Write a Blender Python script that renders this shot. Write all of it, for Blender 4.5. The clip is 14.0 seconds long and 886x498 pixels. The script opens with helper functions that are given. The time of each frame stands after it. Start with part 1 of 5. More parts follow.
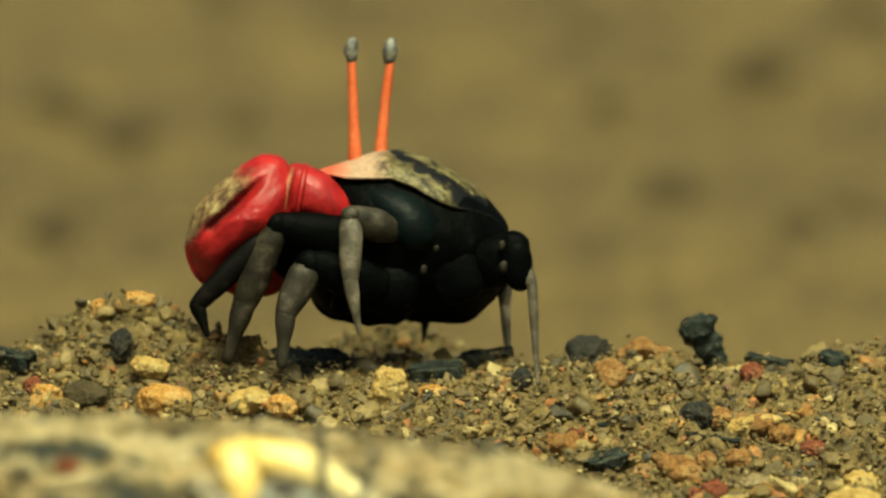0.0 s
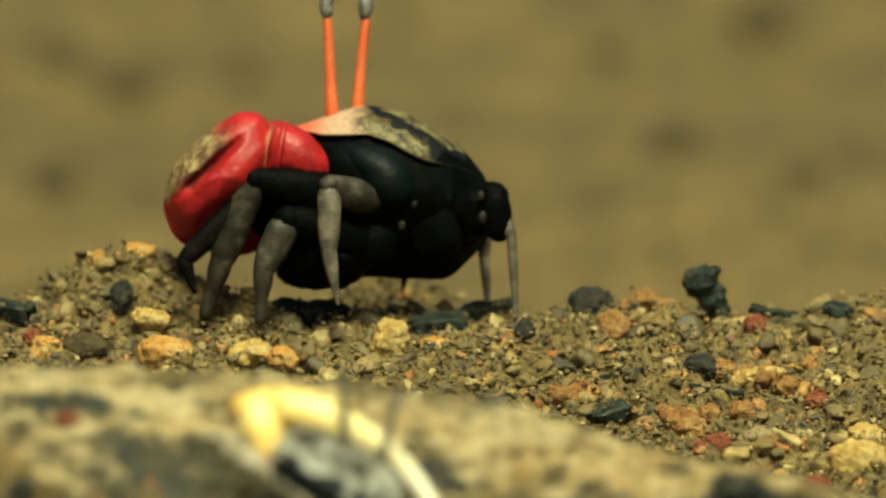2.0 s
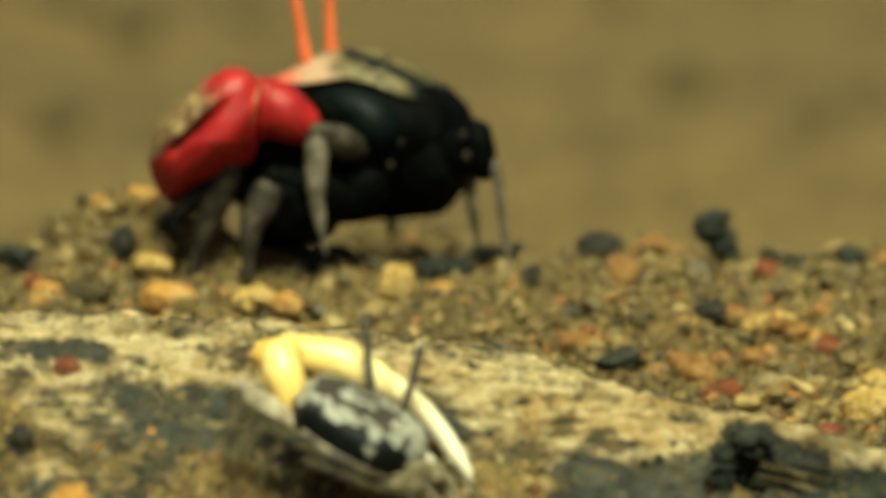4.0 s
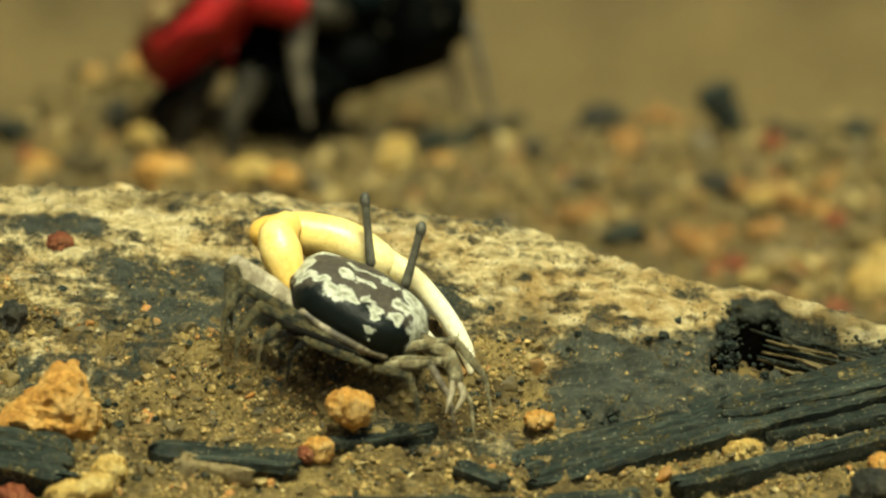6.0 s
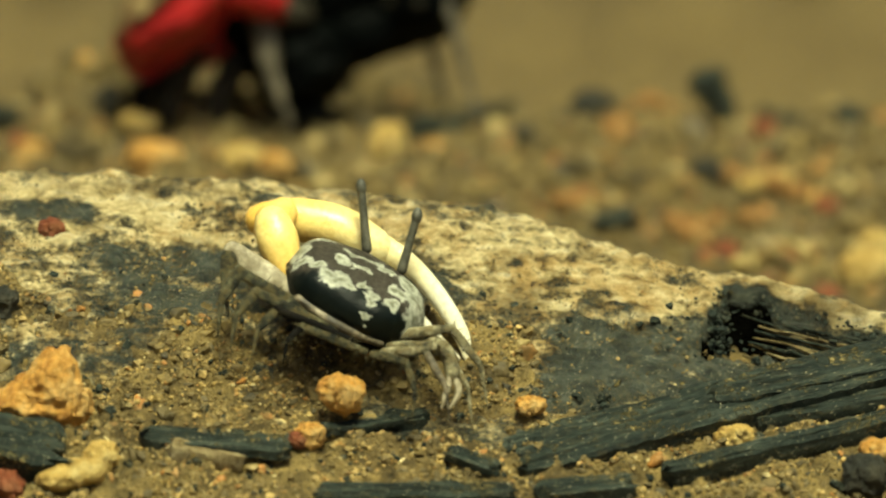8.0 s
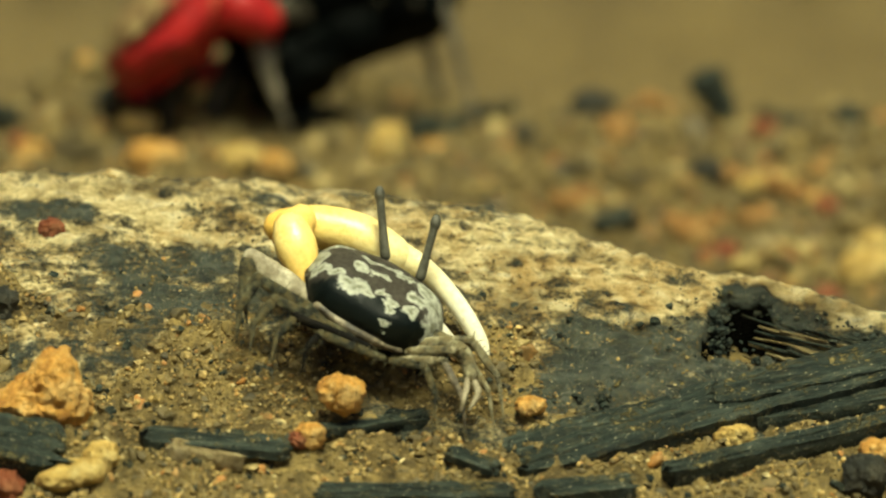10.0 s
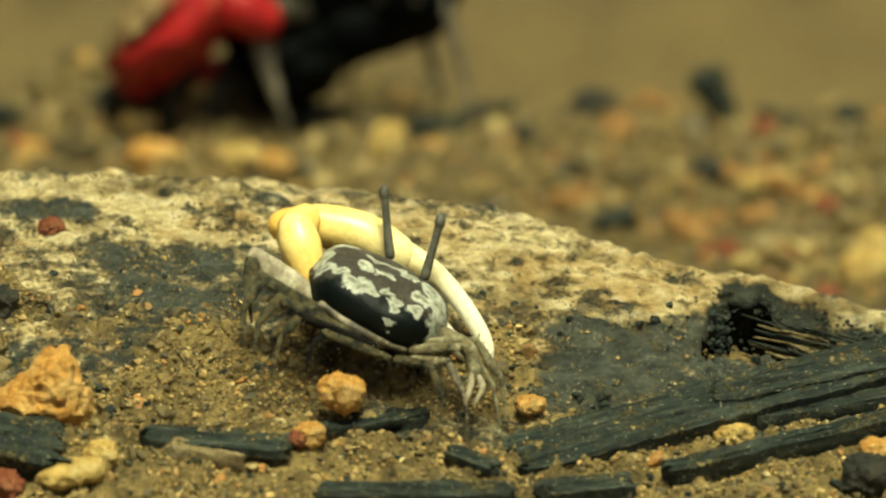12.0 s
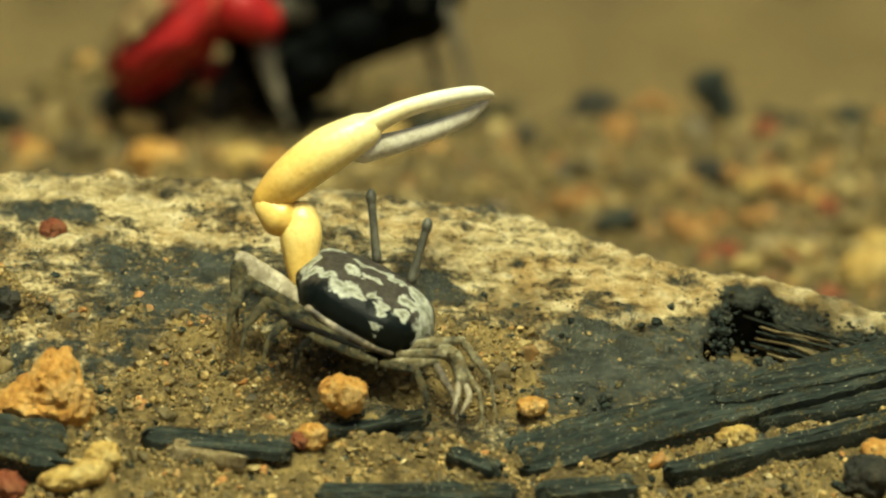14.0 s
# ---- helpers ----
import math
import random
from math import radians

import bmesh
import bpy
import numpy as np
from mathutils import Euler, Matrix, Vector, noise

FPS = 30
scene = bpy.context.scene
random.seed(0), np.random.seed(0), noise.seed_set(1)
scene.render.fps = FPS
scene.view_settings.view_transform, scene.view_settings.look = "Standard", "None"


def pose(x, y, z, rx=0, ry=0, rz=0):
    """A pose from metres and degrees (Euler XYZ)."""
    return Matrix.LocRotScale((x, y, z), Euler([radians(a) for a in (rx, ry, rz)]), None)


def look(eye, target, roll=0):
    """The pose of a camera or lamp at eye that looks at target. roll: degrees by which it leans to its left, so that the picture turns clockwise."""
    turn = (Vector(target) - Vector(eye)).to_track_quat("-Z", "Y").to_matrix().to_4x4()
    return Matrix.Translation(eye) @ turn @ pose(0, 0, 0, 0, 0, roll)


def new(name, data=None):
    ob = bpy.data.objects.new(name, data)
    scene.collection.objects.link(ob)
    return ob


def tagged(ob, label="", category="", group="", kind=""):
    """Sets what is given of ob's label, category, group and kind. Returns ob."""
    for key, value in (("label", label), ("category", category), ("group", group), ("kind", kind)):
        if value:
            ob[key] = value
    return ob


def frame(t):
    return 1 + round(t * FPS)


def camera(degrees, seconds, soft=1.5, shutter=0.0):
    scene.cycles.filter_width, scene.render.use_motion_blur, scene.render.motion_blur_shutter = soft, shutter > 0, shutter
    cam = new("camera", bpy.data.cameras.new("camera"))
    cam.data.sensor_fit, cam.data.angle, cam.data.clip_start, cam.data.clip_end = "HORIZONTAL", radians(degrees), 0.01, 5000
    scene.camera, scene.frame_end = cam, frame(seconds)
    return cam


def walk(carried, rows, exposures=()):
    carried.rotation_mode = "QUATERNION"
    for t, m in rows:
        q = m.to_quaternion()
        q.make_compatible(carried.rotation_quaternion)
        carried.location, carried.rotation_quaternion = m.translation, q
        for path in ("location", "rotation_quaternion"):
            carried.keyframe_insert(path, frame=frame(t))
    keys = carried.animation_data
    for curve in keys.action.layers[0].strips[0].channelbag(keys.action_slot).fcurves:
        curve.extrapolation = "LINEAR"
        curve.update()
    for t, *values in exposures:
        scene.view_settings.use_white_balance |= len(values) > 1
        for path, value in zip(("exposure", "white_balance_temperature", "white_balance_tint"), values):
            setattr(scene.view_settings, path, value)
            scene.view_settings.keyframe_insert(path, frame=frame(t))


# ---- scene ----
# World: x across, y away from the camera, z up. Shapes of small things are given in millimetres.
cam = camera(7.25, 14.0, soft=2.2, shutter=0.5)
HOME = Vector((0.0, -0.7277, 0.1814))
# seconds, tilt from straight down, pan, metres drawn back along the view
PATH = [
    (0.0, 76.836, -0.392, 0.0281),
    (0.5, 76.700, -0.396, 0.0269),
    (1.0, 76.586, -0.394, 0.0256),
    (1.5, 76.511, -0.392, 0.0247),
    (2.0, 76.422, -0.374, 0.0240),
    (2.5, 76.313, -0.350, 0.0223),
    (3.0, 76.183, -0.347, 0.0184),
    (3.2, 76.154, -0.339, 0.0177),
    (5.3, 75.336, -0.311, 0.0010),
    (5.5, 75.211, -0.311, 0.0000),
    (6.0, 74.915, -0.316, 0.0000),
    (6.5, 74.822, -0.334, 0.0000),
    (7.0, 74.818, -0.362, 0.0000),
    (7.5, 74.790, -0.385, 0.0000),
    (8.0, 74.797, -0.390, 0.0000),
    (8.2, 74.797, -0.390, 0.0000),
    (10.3, 74.799, -0.390, 0.0000),
    (10.5, 74.799, -0.390, 0.0000),
    (11.0, 74.813, -0.376, 0.0000),
    (11.5, 74.785, -0.399, 0.0000),
    (12.0, 74.790, -0.390, 0.0000),
    (12.5, 74.799, -0.385, 0.0000),
    (13.0, 74.799, -0.376, 0.0000),
    (13.5, 74.799, -0.371, 0.0000),
    (14.0, 74.804, -0.376, 0.0000),
]


def eye_pose(rx, rz, back):
    turn = pose(0, 0, 0, rx, 0, rz)
    return Matrix.Translation(HOME + turn.to_3x3() @ Vector((0, 0, back))) @ turn


walk(cam, [(t, eye_pose(rx, rz, back)) for t, rx, rz, back in PATH],
     exposures=[(0, 0.58, 6850, -8), (14, 0.58, 6850, -8)])

# focus is pulled from the far crab to the near one
focus = new("focus_point")
focus.empty_display_size = 0.005
cam.data.dof.use_dof = True
cam.data.dof.focus_object = focus
cam.data.dof.aperture_fstop = 20.0
cam.data.dof.aperture_blades = 0

# ---- light ----
world = bpy.data.worlds.new("overcast_sky")
scene.world = world
world.use_nodes = True
sky = world.node_tree.nodes.new("ShaderNodeTexSky")
sky.sky_type = "NISHITA"
sky.sun_disc = False
sky.sun_elevation = radians(70)
sky.sun_rotation = radians(165)
sky.air_density, sky.dust_density, sky.ozone_density = 0.6, 7.0, 0.3
back = world.node_tree.nodes["Background"]
back.inputs["Strength"].default_value = 0.052
world.node_tree.links.new(sky.outputs["Color"], back.inputs["Color"])
sun_data = bpy.data.lights.new("sun", "SUN")
sun_data.energy = 4.5
sun_data.angle = radians(20)
sun_data.color = (1.0, 0.945, 0.69)
sun = new("sun", sun_data)
sun.matrix_world = look((0.08, -0.33, 0.9), (0, -0.02, 0))


# ---- materials ----
def ramp_set(node, stops):
    cr = node.color_ramp
    while len(cr.elements) < len(stops):
        cr.elements.new(0.5)
    for el, (p, c) in zip(cr.elements, stops):
        el.position, el.color = p, (*c, 1)


class Mat:
    """A node material with a few short-cuts."""

    def __init__(self, name, rough=0.6, spec=0.4):
        self.m = bpy.data.materials.new(name)
        self.m.use_nodes = True
        self.t = self.m.node_tree
        self.b = self.t.nodes["Principled BSDF"]
        self.b.inputs["Roughness"].default_value = rough
        self.b.inputs["Specular IOR Level"].default_value = spec
        self.co = self.t.nodes.new("ShaderNodeTexCoord").outputs["Object"]

    def node(self, kind, **ins):
        n = self.t.nodes.new(kind)
        for k, v in ins.items():
            self.put(n, k, v)
        return n

    def put(self, n, k, v):
        s = n.inputs[k]
        if hasattr(v, "is_output"):
            self.t.links.new(v, s)
        else:
            s.default_value = v

    def noise(self, scale, detail=4.0, rough=0.6, co=None, dist=0.0):
        n = self.node("ShaderNodeTexNoise", Scale=scale, Detail=detail, Roughness=rough, Distortion=dist)
        self.t.links.new(co or self.co, n.inputs["Vector"])
        return n.outputs["Fac"]

    def ramp(self, fac, stops):
        n = self.node("ShaderNodeValToRGB", Fac=fac)
        ramp_set(n, stops)
        return n.outputs["Color"]

    def mix(self, fac, a, b, how="MIX"):
        n = self.t.nodes.new("ShaderNodeMix")
        n.data_type, n.blend_type = "RGBA", how
        for i, v in ((0, fac), (6, a), (7, b)):
            if hasattr(v, "is_output"):
                self.t.links.new(v, n.inputs[i])
            else:
                n.inputs[i].default_value = (*v, 1) if isinstance(v, tuple) and len(v) == 3 else v
        return n.outputs[2]

    def math(self, op, a, b=0.0):
        n = self.t.nodes.new("ShaderNodeMath")
        n.operation = op
        for i, v in ((0, a), (1, b)):
            if hasattr(v, "is_output"):
                self.t.links.new(v, n.inputs[i])
            else:
                n.inputs[i].default_value = v
        return n.outputs[0]

    def axis(self, which):
        n = self.node("ShaderNodeSeparateXYZ", Vector=self.co)
        return n.outputs[which]

    def bump(self, height, dist, strength=1.0):
        n = self.node("ShaderNodeBump", Strength=strength, Distance=dist, Height=height)
        old = self.b.inputs["Normal"].links
        if old:
            self.t.links.new(old[0].from_socket, n.inputs["Normal"])
        self.t.links.new(n.outputs["Normal"], self.b.inputs["Normal"])

    def colour(self, c):
        self.put(self.b, "Base Color", c)

    def rough(self, c):
        self.put(self.b, "Roughness", c)


def mud_material():
    k = Mat("wet_mud", 0.6, 0.35)
    fine = k.noise(2600, 6, 0.7)
    mid = k.noise(420, 5, 0.65)
    wide = k.noise(38, 4, 0.6)
    base = k.ramp(mid, [(0.3, (0.058, 0.042, 0.013)), (0.48, (0.19, 0.135, 0.045)), (0.7, (0.33, 0.235, 0.08))])
    wide = k.math("ADD", k.math("MULTIPLY", wide, 0.5), k.math("MULTIPLY", k.noise(105, 5, 0.65), 0.5))
    tint = k.ramp(wide, [(0.38, (0.45, 0.43, 0.40)), (0.56, (1, 1, 1))])
    speck = k.ramp(fine, [(0.33, (0.35, 0.33, 0.3)), (0.48, (1, 1, 1)), (0.72, (1.0, 1.0, 1.0)), (0.8, (1.5, 1.4, 1.1))])
    soil = k.mix(1.0, k.mix(1.0, base, tint, "MULTIPLY"), speck, "MULTIPLY")
    # mask of wet mud, and of the shade painted under the pied crab
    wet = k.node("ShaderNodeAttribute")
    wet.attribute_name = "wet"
    damp_shade = k.math("MULTIPLY", wet.outputs["Fac"], 0.42)
    k.colour(k.mix(damp_shade, soil, k.mix(1.0, soil, (0.42, 0.38, 0.34), "MULTIPLY")))
    k.rough(k.math("SUBTRACT", k.ramp(mid, [(0.3, (0.45,) * 3), (0.65, (0.8,) * 3)]), k.math("MULTIPLY", damp_shade, 0.2)))
    k.bump(mid, 0.0011)
    k.bump(fine, 0.0004)
    return k.m


def pebble_material(name, island, stops):
    """Gravel: each stone takes a colour of its own from the ramp."""
    k = Mat(name, 0.5, 0.4)
    if island:
        r = k.node("ShaderNodeNewGeometry").outputs["Random Per Island"]
    else:
        r = k.node("ShaderNodeObjectInfo").outputs["Random"]
    base = k.ramp(r, stops)
    k.t.nodes[base.node.name].color_ramp.interpolation = "CONSTANT"
    grain = k.noise(1900, 5, 0.7)
    blot = k.noise(520, 4, 0.6)
    c = k.mix(1.0, base, k.ramp(grain, [(0.3, (0.5, 0.47, 0.42)), (0.55, (1, 1, 1)), (0.75, (1.25, 1.2, 1.1))]), "MULTIPLY")
    c = k.mix(k.ramp(blot, [(0.39, (0.05,) * 3), (0.58, (0.75,) * 3)]), c, (0.108, 0.079, 0.029))
    k.colour(c)
    k.rough(k.ramp(blot, [(0.3, (0.35,) * 3), (0.7, (0.75,) * 3)]))
    k.bump(grain, 0.0002)
    return k.m


def stone_material(name, dark, mid, light):
    k = Mat(name, 0.55, 0.4)
    a, g = k.noise(330, 5, 0.7), k.noise(1700, 5, 0.7)
    c = k.ramp(a, [(0.3, dark), (0.48, mid), (0.7, light)])
    c = k.mix(1.0, c, k.ramp(g, [(0.3, (0.6, 0.55, 0.5)), (0.6, (1, 1, 1))]), "MULTIPLY")
    dirt = k.math("ADD", k.noise(480, 6, 0.75), k.math("MULTIPLY", k.math("SUBTRACT", g, 0.5), 0.5))
    c = k.mix(k.ramp(dirt, [(0.58, (0, 0, 0)), (0.70, (0.6,) * 3)]), c, (dark[0] * 0.35 + 0.07, dark[1] * 0.35 + 0.055, dark[2] * 0.3 + 0.018))
    k.colour(c)
    k.bump(a, 0.0008)
    k.bump(dirt, 0.0005)
    k.bump(g, 0.0003)
    return k.m


def log_material():
    """Dark waterlogged wood, its weathered top crusted with dried tan silt."""
    k = Mat("silted_wood", 0.6, 0.35)
    st = k.node("ShaderNodeMapping")
    st.inputs["Scale"].default_value = (0.35, 1.0, 1.0)
    k.t.links.new(k.co, st.inputs["Vector"])
    g1 = k.noise(900, 6, 0.7, st.outputs["Vector"])
    patch = k.math("ADD", k.math("MULTIPLY", k.noise(120, 6, 0.75, st.outputs["Vector"], 0.7), 0.5), k.math("MULTIPLY", k.noise(420, 6, 0.8), 0.5))
    fine = k.noise(2300, 6, 0.75)
    wood = k.ramp(g1, [(0.3, (0.010, 0.012, 0.010)), (0.52, (0.060, 0.072, 0.060)), (0.75, (0.17, 0.18, 0.14))])
    film = k.ramp(k.math("ADD", k.math("MULTIPLY", k.noise(760, 6, 0.8), 0.6), k.math("MULTIPLY", fine, 0.4)), [(0.48, (0, 0, 0)), (0.60, (0.6,) * 3)])
    wood = k.mix(film, wood, (0.15, 0.135, 0.075))
    wood = k.mix(k.ramp(k.noise(3600, 3, 0.6), [(0.62, (0, 0, 0)), (0.68, (0.9,) * 3)]), wood, (0.50, 0.46, 0.30))
    silt = k.ramp(g1, [(0.27, (0.13, 0.098, 0.042)), (0.41, (0.60, 0.46, 0.21)), (0.54, (0.90, 0.74, 0.40)), (0.70, (0.98, 0.88, 0.60))])
    silt = k.mix(1.0, silt, k.ramp(fine, [(0.3, (0.55, 0.5, 0.42)), (0.45, (1, 1, 1))]), "MULTIPLY")
    silt = k.mix(1.0, silt, k.ramp(k.noise(210, 5, 0.65), [(0.38, (0.36, 0.33, 0.28)), (0.54, (1, 1, 1))]), "MULTIPLY")
    # iron-stained ochre clouds in the crust
    ochre = k.math("ADD", k.math("MULTIPLY", k.noise(170, 6, 0.7, st.outputs["Vector"], 0.5), 0.6), k.math("MULTIPLY", k.noise(640, 5, 0.7), 0.4))
    silt = k.mix(k.ramp(ochre, [(0.49, (0, 0, 0)), (0.60, (0.75,) * 3)]), silt, k.ramp(g1, [(0.3, (0.16, 0.085, 0.022)), (0.5, (0.52, 0.32, 0.10)), (0.7, (0.78, 0.56, 0.24))]))
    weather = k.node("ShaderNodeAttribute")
    weather.attribute_name = "weathering_shade"
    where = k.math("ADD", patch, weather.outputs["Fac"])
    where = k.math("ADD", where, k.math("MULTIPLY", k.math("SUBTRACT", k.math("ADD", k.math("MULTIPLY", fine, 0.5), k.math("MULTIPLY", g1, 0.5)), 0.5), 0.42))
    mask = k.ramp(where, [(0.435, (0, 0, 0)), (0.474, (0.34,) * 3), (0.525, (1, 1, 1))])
    # the hollow's shade, painted near-black into the wood colour
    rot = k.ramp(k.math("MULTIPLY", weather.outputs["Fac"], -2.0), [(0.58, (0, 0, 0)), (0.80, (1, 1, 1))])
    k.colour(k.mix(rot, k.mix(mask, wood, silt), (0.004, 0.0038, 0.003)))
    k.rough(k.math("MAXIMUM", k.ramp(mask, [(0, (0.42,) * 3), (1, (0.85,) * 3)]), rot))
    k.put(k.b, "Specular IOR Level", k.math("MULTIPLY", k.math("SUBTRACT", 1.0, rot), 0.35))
    k.bump(mask, 0.0006)
    k.bump(where, 0.0020)
    k.bump(g1, 0.0010)
    k.bump(fine, 0.0003)
    return k.m


def charcoal_material():
    k = Mat("charred_wood", 0.6, 0.15)
    st = k.node("ShaderNodeMapping")
    st.inputs["Scale"].default_value = (0.12, 1.0, 1.0)
    k.t.links.new(k.co, st.inputs["Vector"])
    g = k.noise(1300, 6, 0.7, st.outputs["Vector"])
    f, p = k.noise(2600, 5, 0.7), k.noise(260, 5, 0.7)
    c = k.ramp(g, [(0.3, (0.004, 0.0055, 0.0045)), (0.5, (0.017, 0.024, 0.020)), (0.72, (0.066, 0.078, 0.061))])
    h = k.noise(900, 5, 0.75)
    silt = k.math("ADD", k.math("ADD", k.math("MULTIPLY", p, 1.3), -0.15), k.math("MULTIPLY", k.math("SUBTRACT", k.math("ADD", k.math("MULTIPLY", f, 0.6), k.math("MULTIPLY", h, 0.4)), 0.5), 1.5))
    mask = k.ramp(silt, [(0.65, (0, 0, 0)), (0.77, (1, 1, 1))])
    c = k.mix(k.ramp(k.noise(3400, 3, 0.6), [(0.64, (0, 0, 0)), (0.70, (0.7,) * 3)]), c, (0.50, 0.45, 0.30))
    c = k.mix(k.ramp(k.math("ADD", k.math("MULTIPLY", h, 0.6), k.math("MULTIPLY", p, 0.4)), [(0.50, (0, 0, 0)), (0.66, (0.32,) * 3)]), c, (0.14, 0.112, 0.05))
    k.colour(k.mix(mask, c, k.ramp(h, [(0.35, (0.13, 0.10, 0.04)), (0.62, (0.36, 0.29, 0.125))])))
    k.rough(k.ramp(mask, [(0, (0.5,) * 3), (1, (0.9,) * 3)]))
    k.bump(g, 0.0004)
    k.bump(h, 0.0005)
    k.bump(mask, 0.00025)
    return k.m


def shell_material(name, stops, scale=420, rough=0.3, spec=0.5, coat=0.0, bump=0.0001, tint=None):
    k = Mat(name, rough, spec)
    a, f = k.noise(scale, 5, 0.6), k.noise(scale * 5, 5, 0.65)
    c = k.ramp(a, stops)
    c = k.mix(1.0, c, k.ramp(f, [(0.3, (0.7, 0.68, 0.66)), (0.55, (1, 1, 1))]), "MULTIPLY")
    if tint:
        c = k.mix(k.ramp(k.noise(900, 5, 0.7), [(0.45, (0, 0, 0)), (0.58, (0.85,) * 3)]), c, tint)
    k.colour(c)
    k.rough(k.ramp(f, [(0.3, (rough + 0.15,) * 3), (0.7, (max(rough - 0.08, 0.05),) * 3)]))
    k.b.inputs["Coat Weight"].default_value = coat
    k.b.inputs["Coat Roughness"].default_value = 0.15
    k.bump(f, bump)
    return k.m


def claw_red_material():
    """Scarlet shell with an abraded tan patch on the crown of the hand."""
    k = Mat("scarlet_shell", 0.35, 0.3)
    a, f = k.noise(260, 5, 0.65), k.noise(1500, 5, 0.7)
    red = k.ramp(a, [(0.3, (0.20, 0.006, 0.008)), (0.55, (0.36, 0.013, 0.014)), (0.75, (0.46, 0.026, 0.019))])
    rub = k.math("SUBTRACT", k.noise(420, 6, 0.75), 0.5)
    # along and across the worn crest, in units of a millimetre
    x = k.math("MULTIPLY", k.math("ADD", k.axis("X"), 0.0120), 1000.0)
    z = k.math("MULTIPLY", k.math("SUBTRACT", k.axis("Z"), 0.0004), 1000.0)
    along = k.math("ADD", k.math("MULTIPLY", x, 0.73), k.math("MULTIPLY", z, 0.68))
    over = k.math("SUBTRACT", k.math("MULTIPLY", z, 0.73), k.math("MULTIPLY", x, 0.68))
    over = k.math("ADD", over, k.math("MULTIPLY", rub, 3.5))
    end = k.ramp(k.math("MULTIPLY", k.math("ADD", along, k.math("MULTIPLY", rub, 6.0)), 0.1), [(0.14, (1, 1, 1)), (0.42, (0, 0, 0))])
    edge = k.ramp(k.math("ADD", k.math("MULTIPLY", over, 0.1), 0.5), [(0.46, (0, 0, 0)), (0.53, (1, 1, 1))])
    tan = k.ramp(k.noise(520, 6, 0.7), [(0.36, (0.035, 0.018, 0.008)), (0.47, (0.12, 0.07, 0.03)), (0.58, (0.24, 0.17, 0.07)), (0.72, (0.42, 0.34, 0.18))])
    mask = k.math("MULTIPLY", edge, end)
    # shade of the crease below the crest, painted as a near-black band
    crease_end = k.ramp(k.math("ADD", k.math("MULTIPLY", along, 0.1), 0.5), [(0.05, (0, 0, 0)), (0.14, (1, 1, 1)), (0.50, (1, 1, 1)), (0.66, (0, 0, 0))])
    crease_shade = k.math("MULTIPLY", crease_end, k.ramp(k.math("ADD", k.math("MULTIPLY", over, 0.1), 0.5), [(0.38, (0, 0, 0)), (0.43, (0.6,) * 3), (0.47, (0.6,) * 3), (0.51, (0, 0, 0))]))
    # the finger half is painted a darker crimson for its shade when facing down
    low = k.math("MULTIPLY", k.ramp(k.math("ADD", k.math("MULTIPLY", over, 0.1), 0.5), [(0.22, (1, 1, 1)), (0.40, (0, 0, 0))]),
                 k.ramp(k.math("ADD", k.math("MULTIPLY", along, 0.1), 0.5), [(0.42, (1, 1, 1)), (0.72, (0, 0, 0))]))
    red = k.mix(low, red, k.ramp(a, [(0.3, (0.16, 0.005, 0.009)), (0.6, (0.30, 0.010, 0.015))]))
    red = k.mix(1.0, red, k.ramp(f, [(0.3, (0.7, 0.66, 0.64)), (0.6, (1, 1, 1))]), "MULTIPLY")
    k.colour(k.mix(crease_shade, k.mix(mask, red, tan), (0.022, 0.008, 0.005)))
    k.rough(k.ramp(mask, [(0, (0.36,) * 3), (1, (0.7,) * 3)]))
    k.bump(k.math("SUBTRACT", mask, crease_shade), 0.0003)
    k.bump(f, 0.0001)
    return k.m


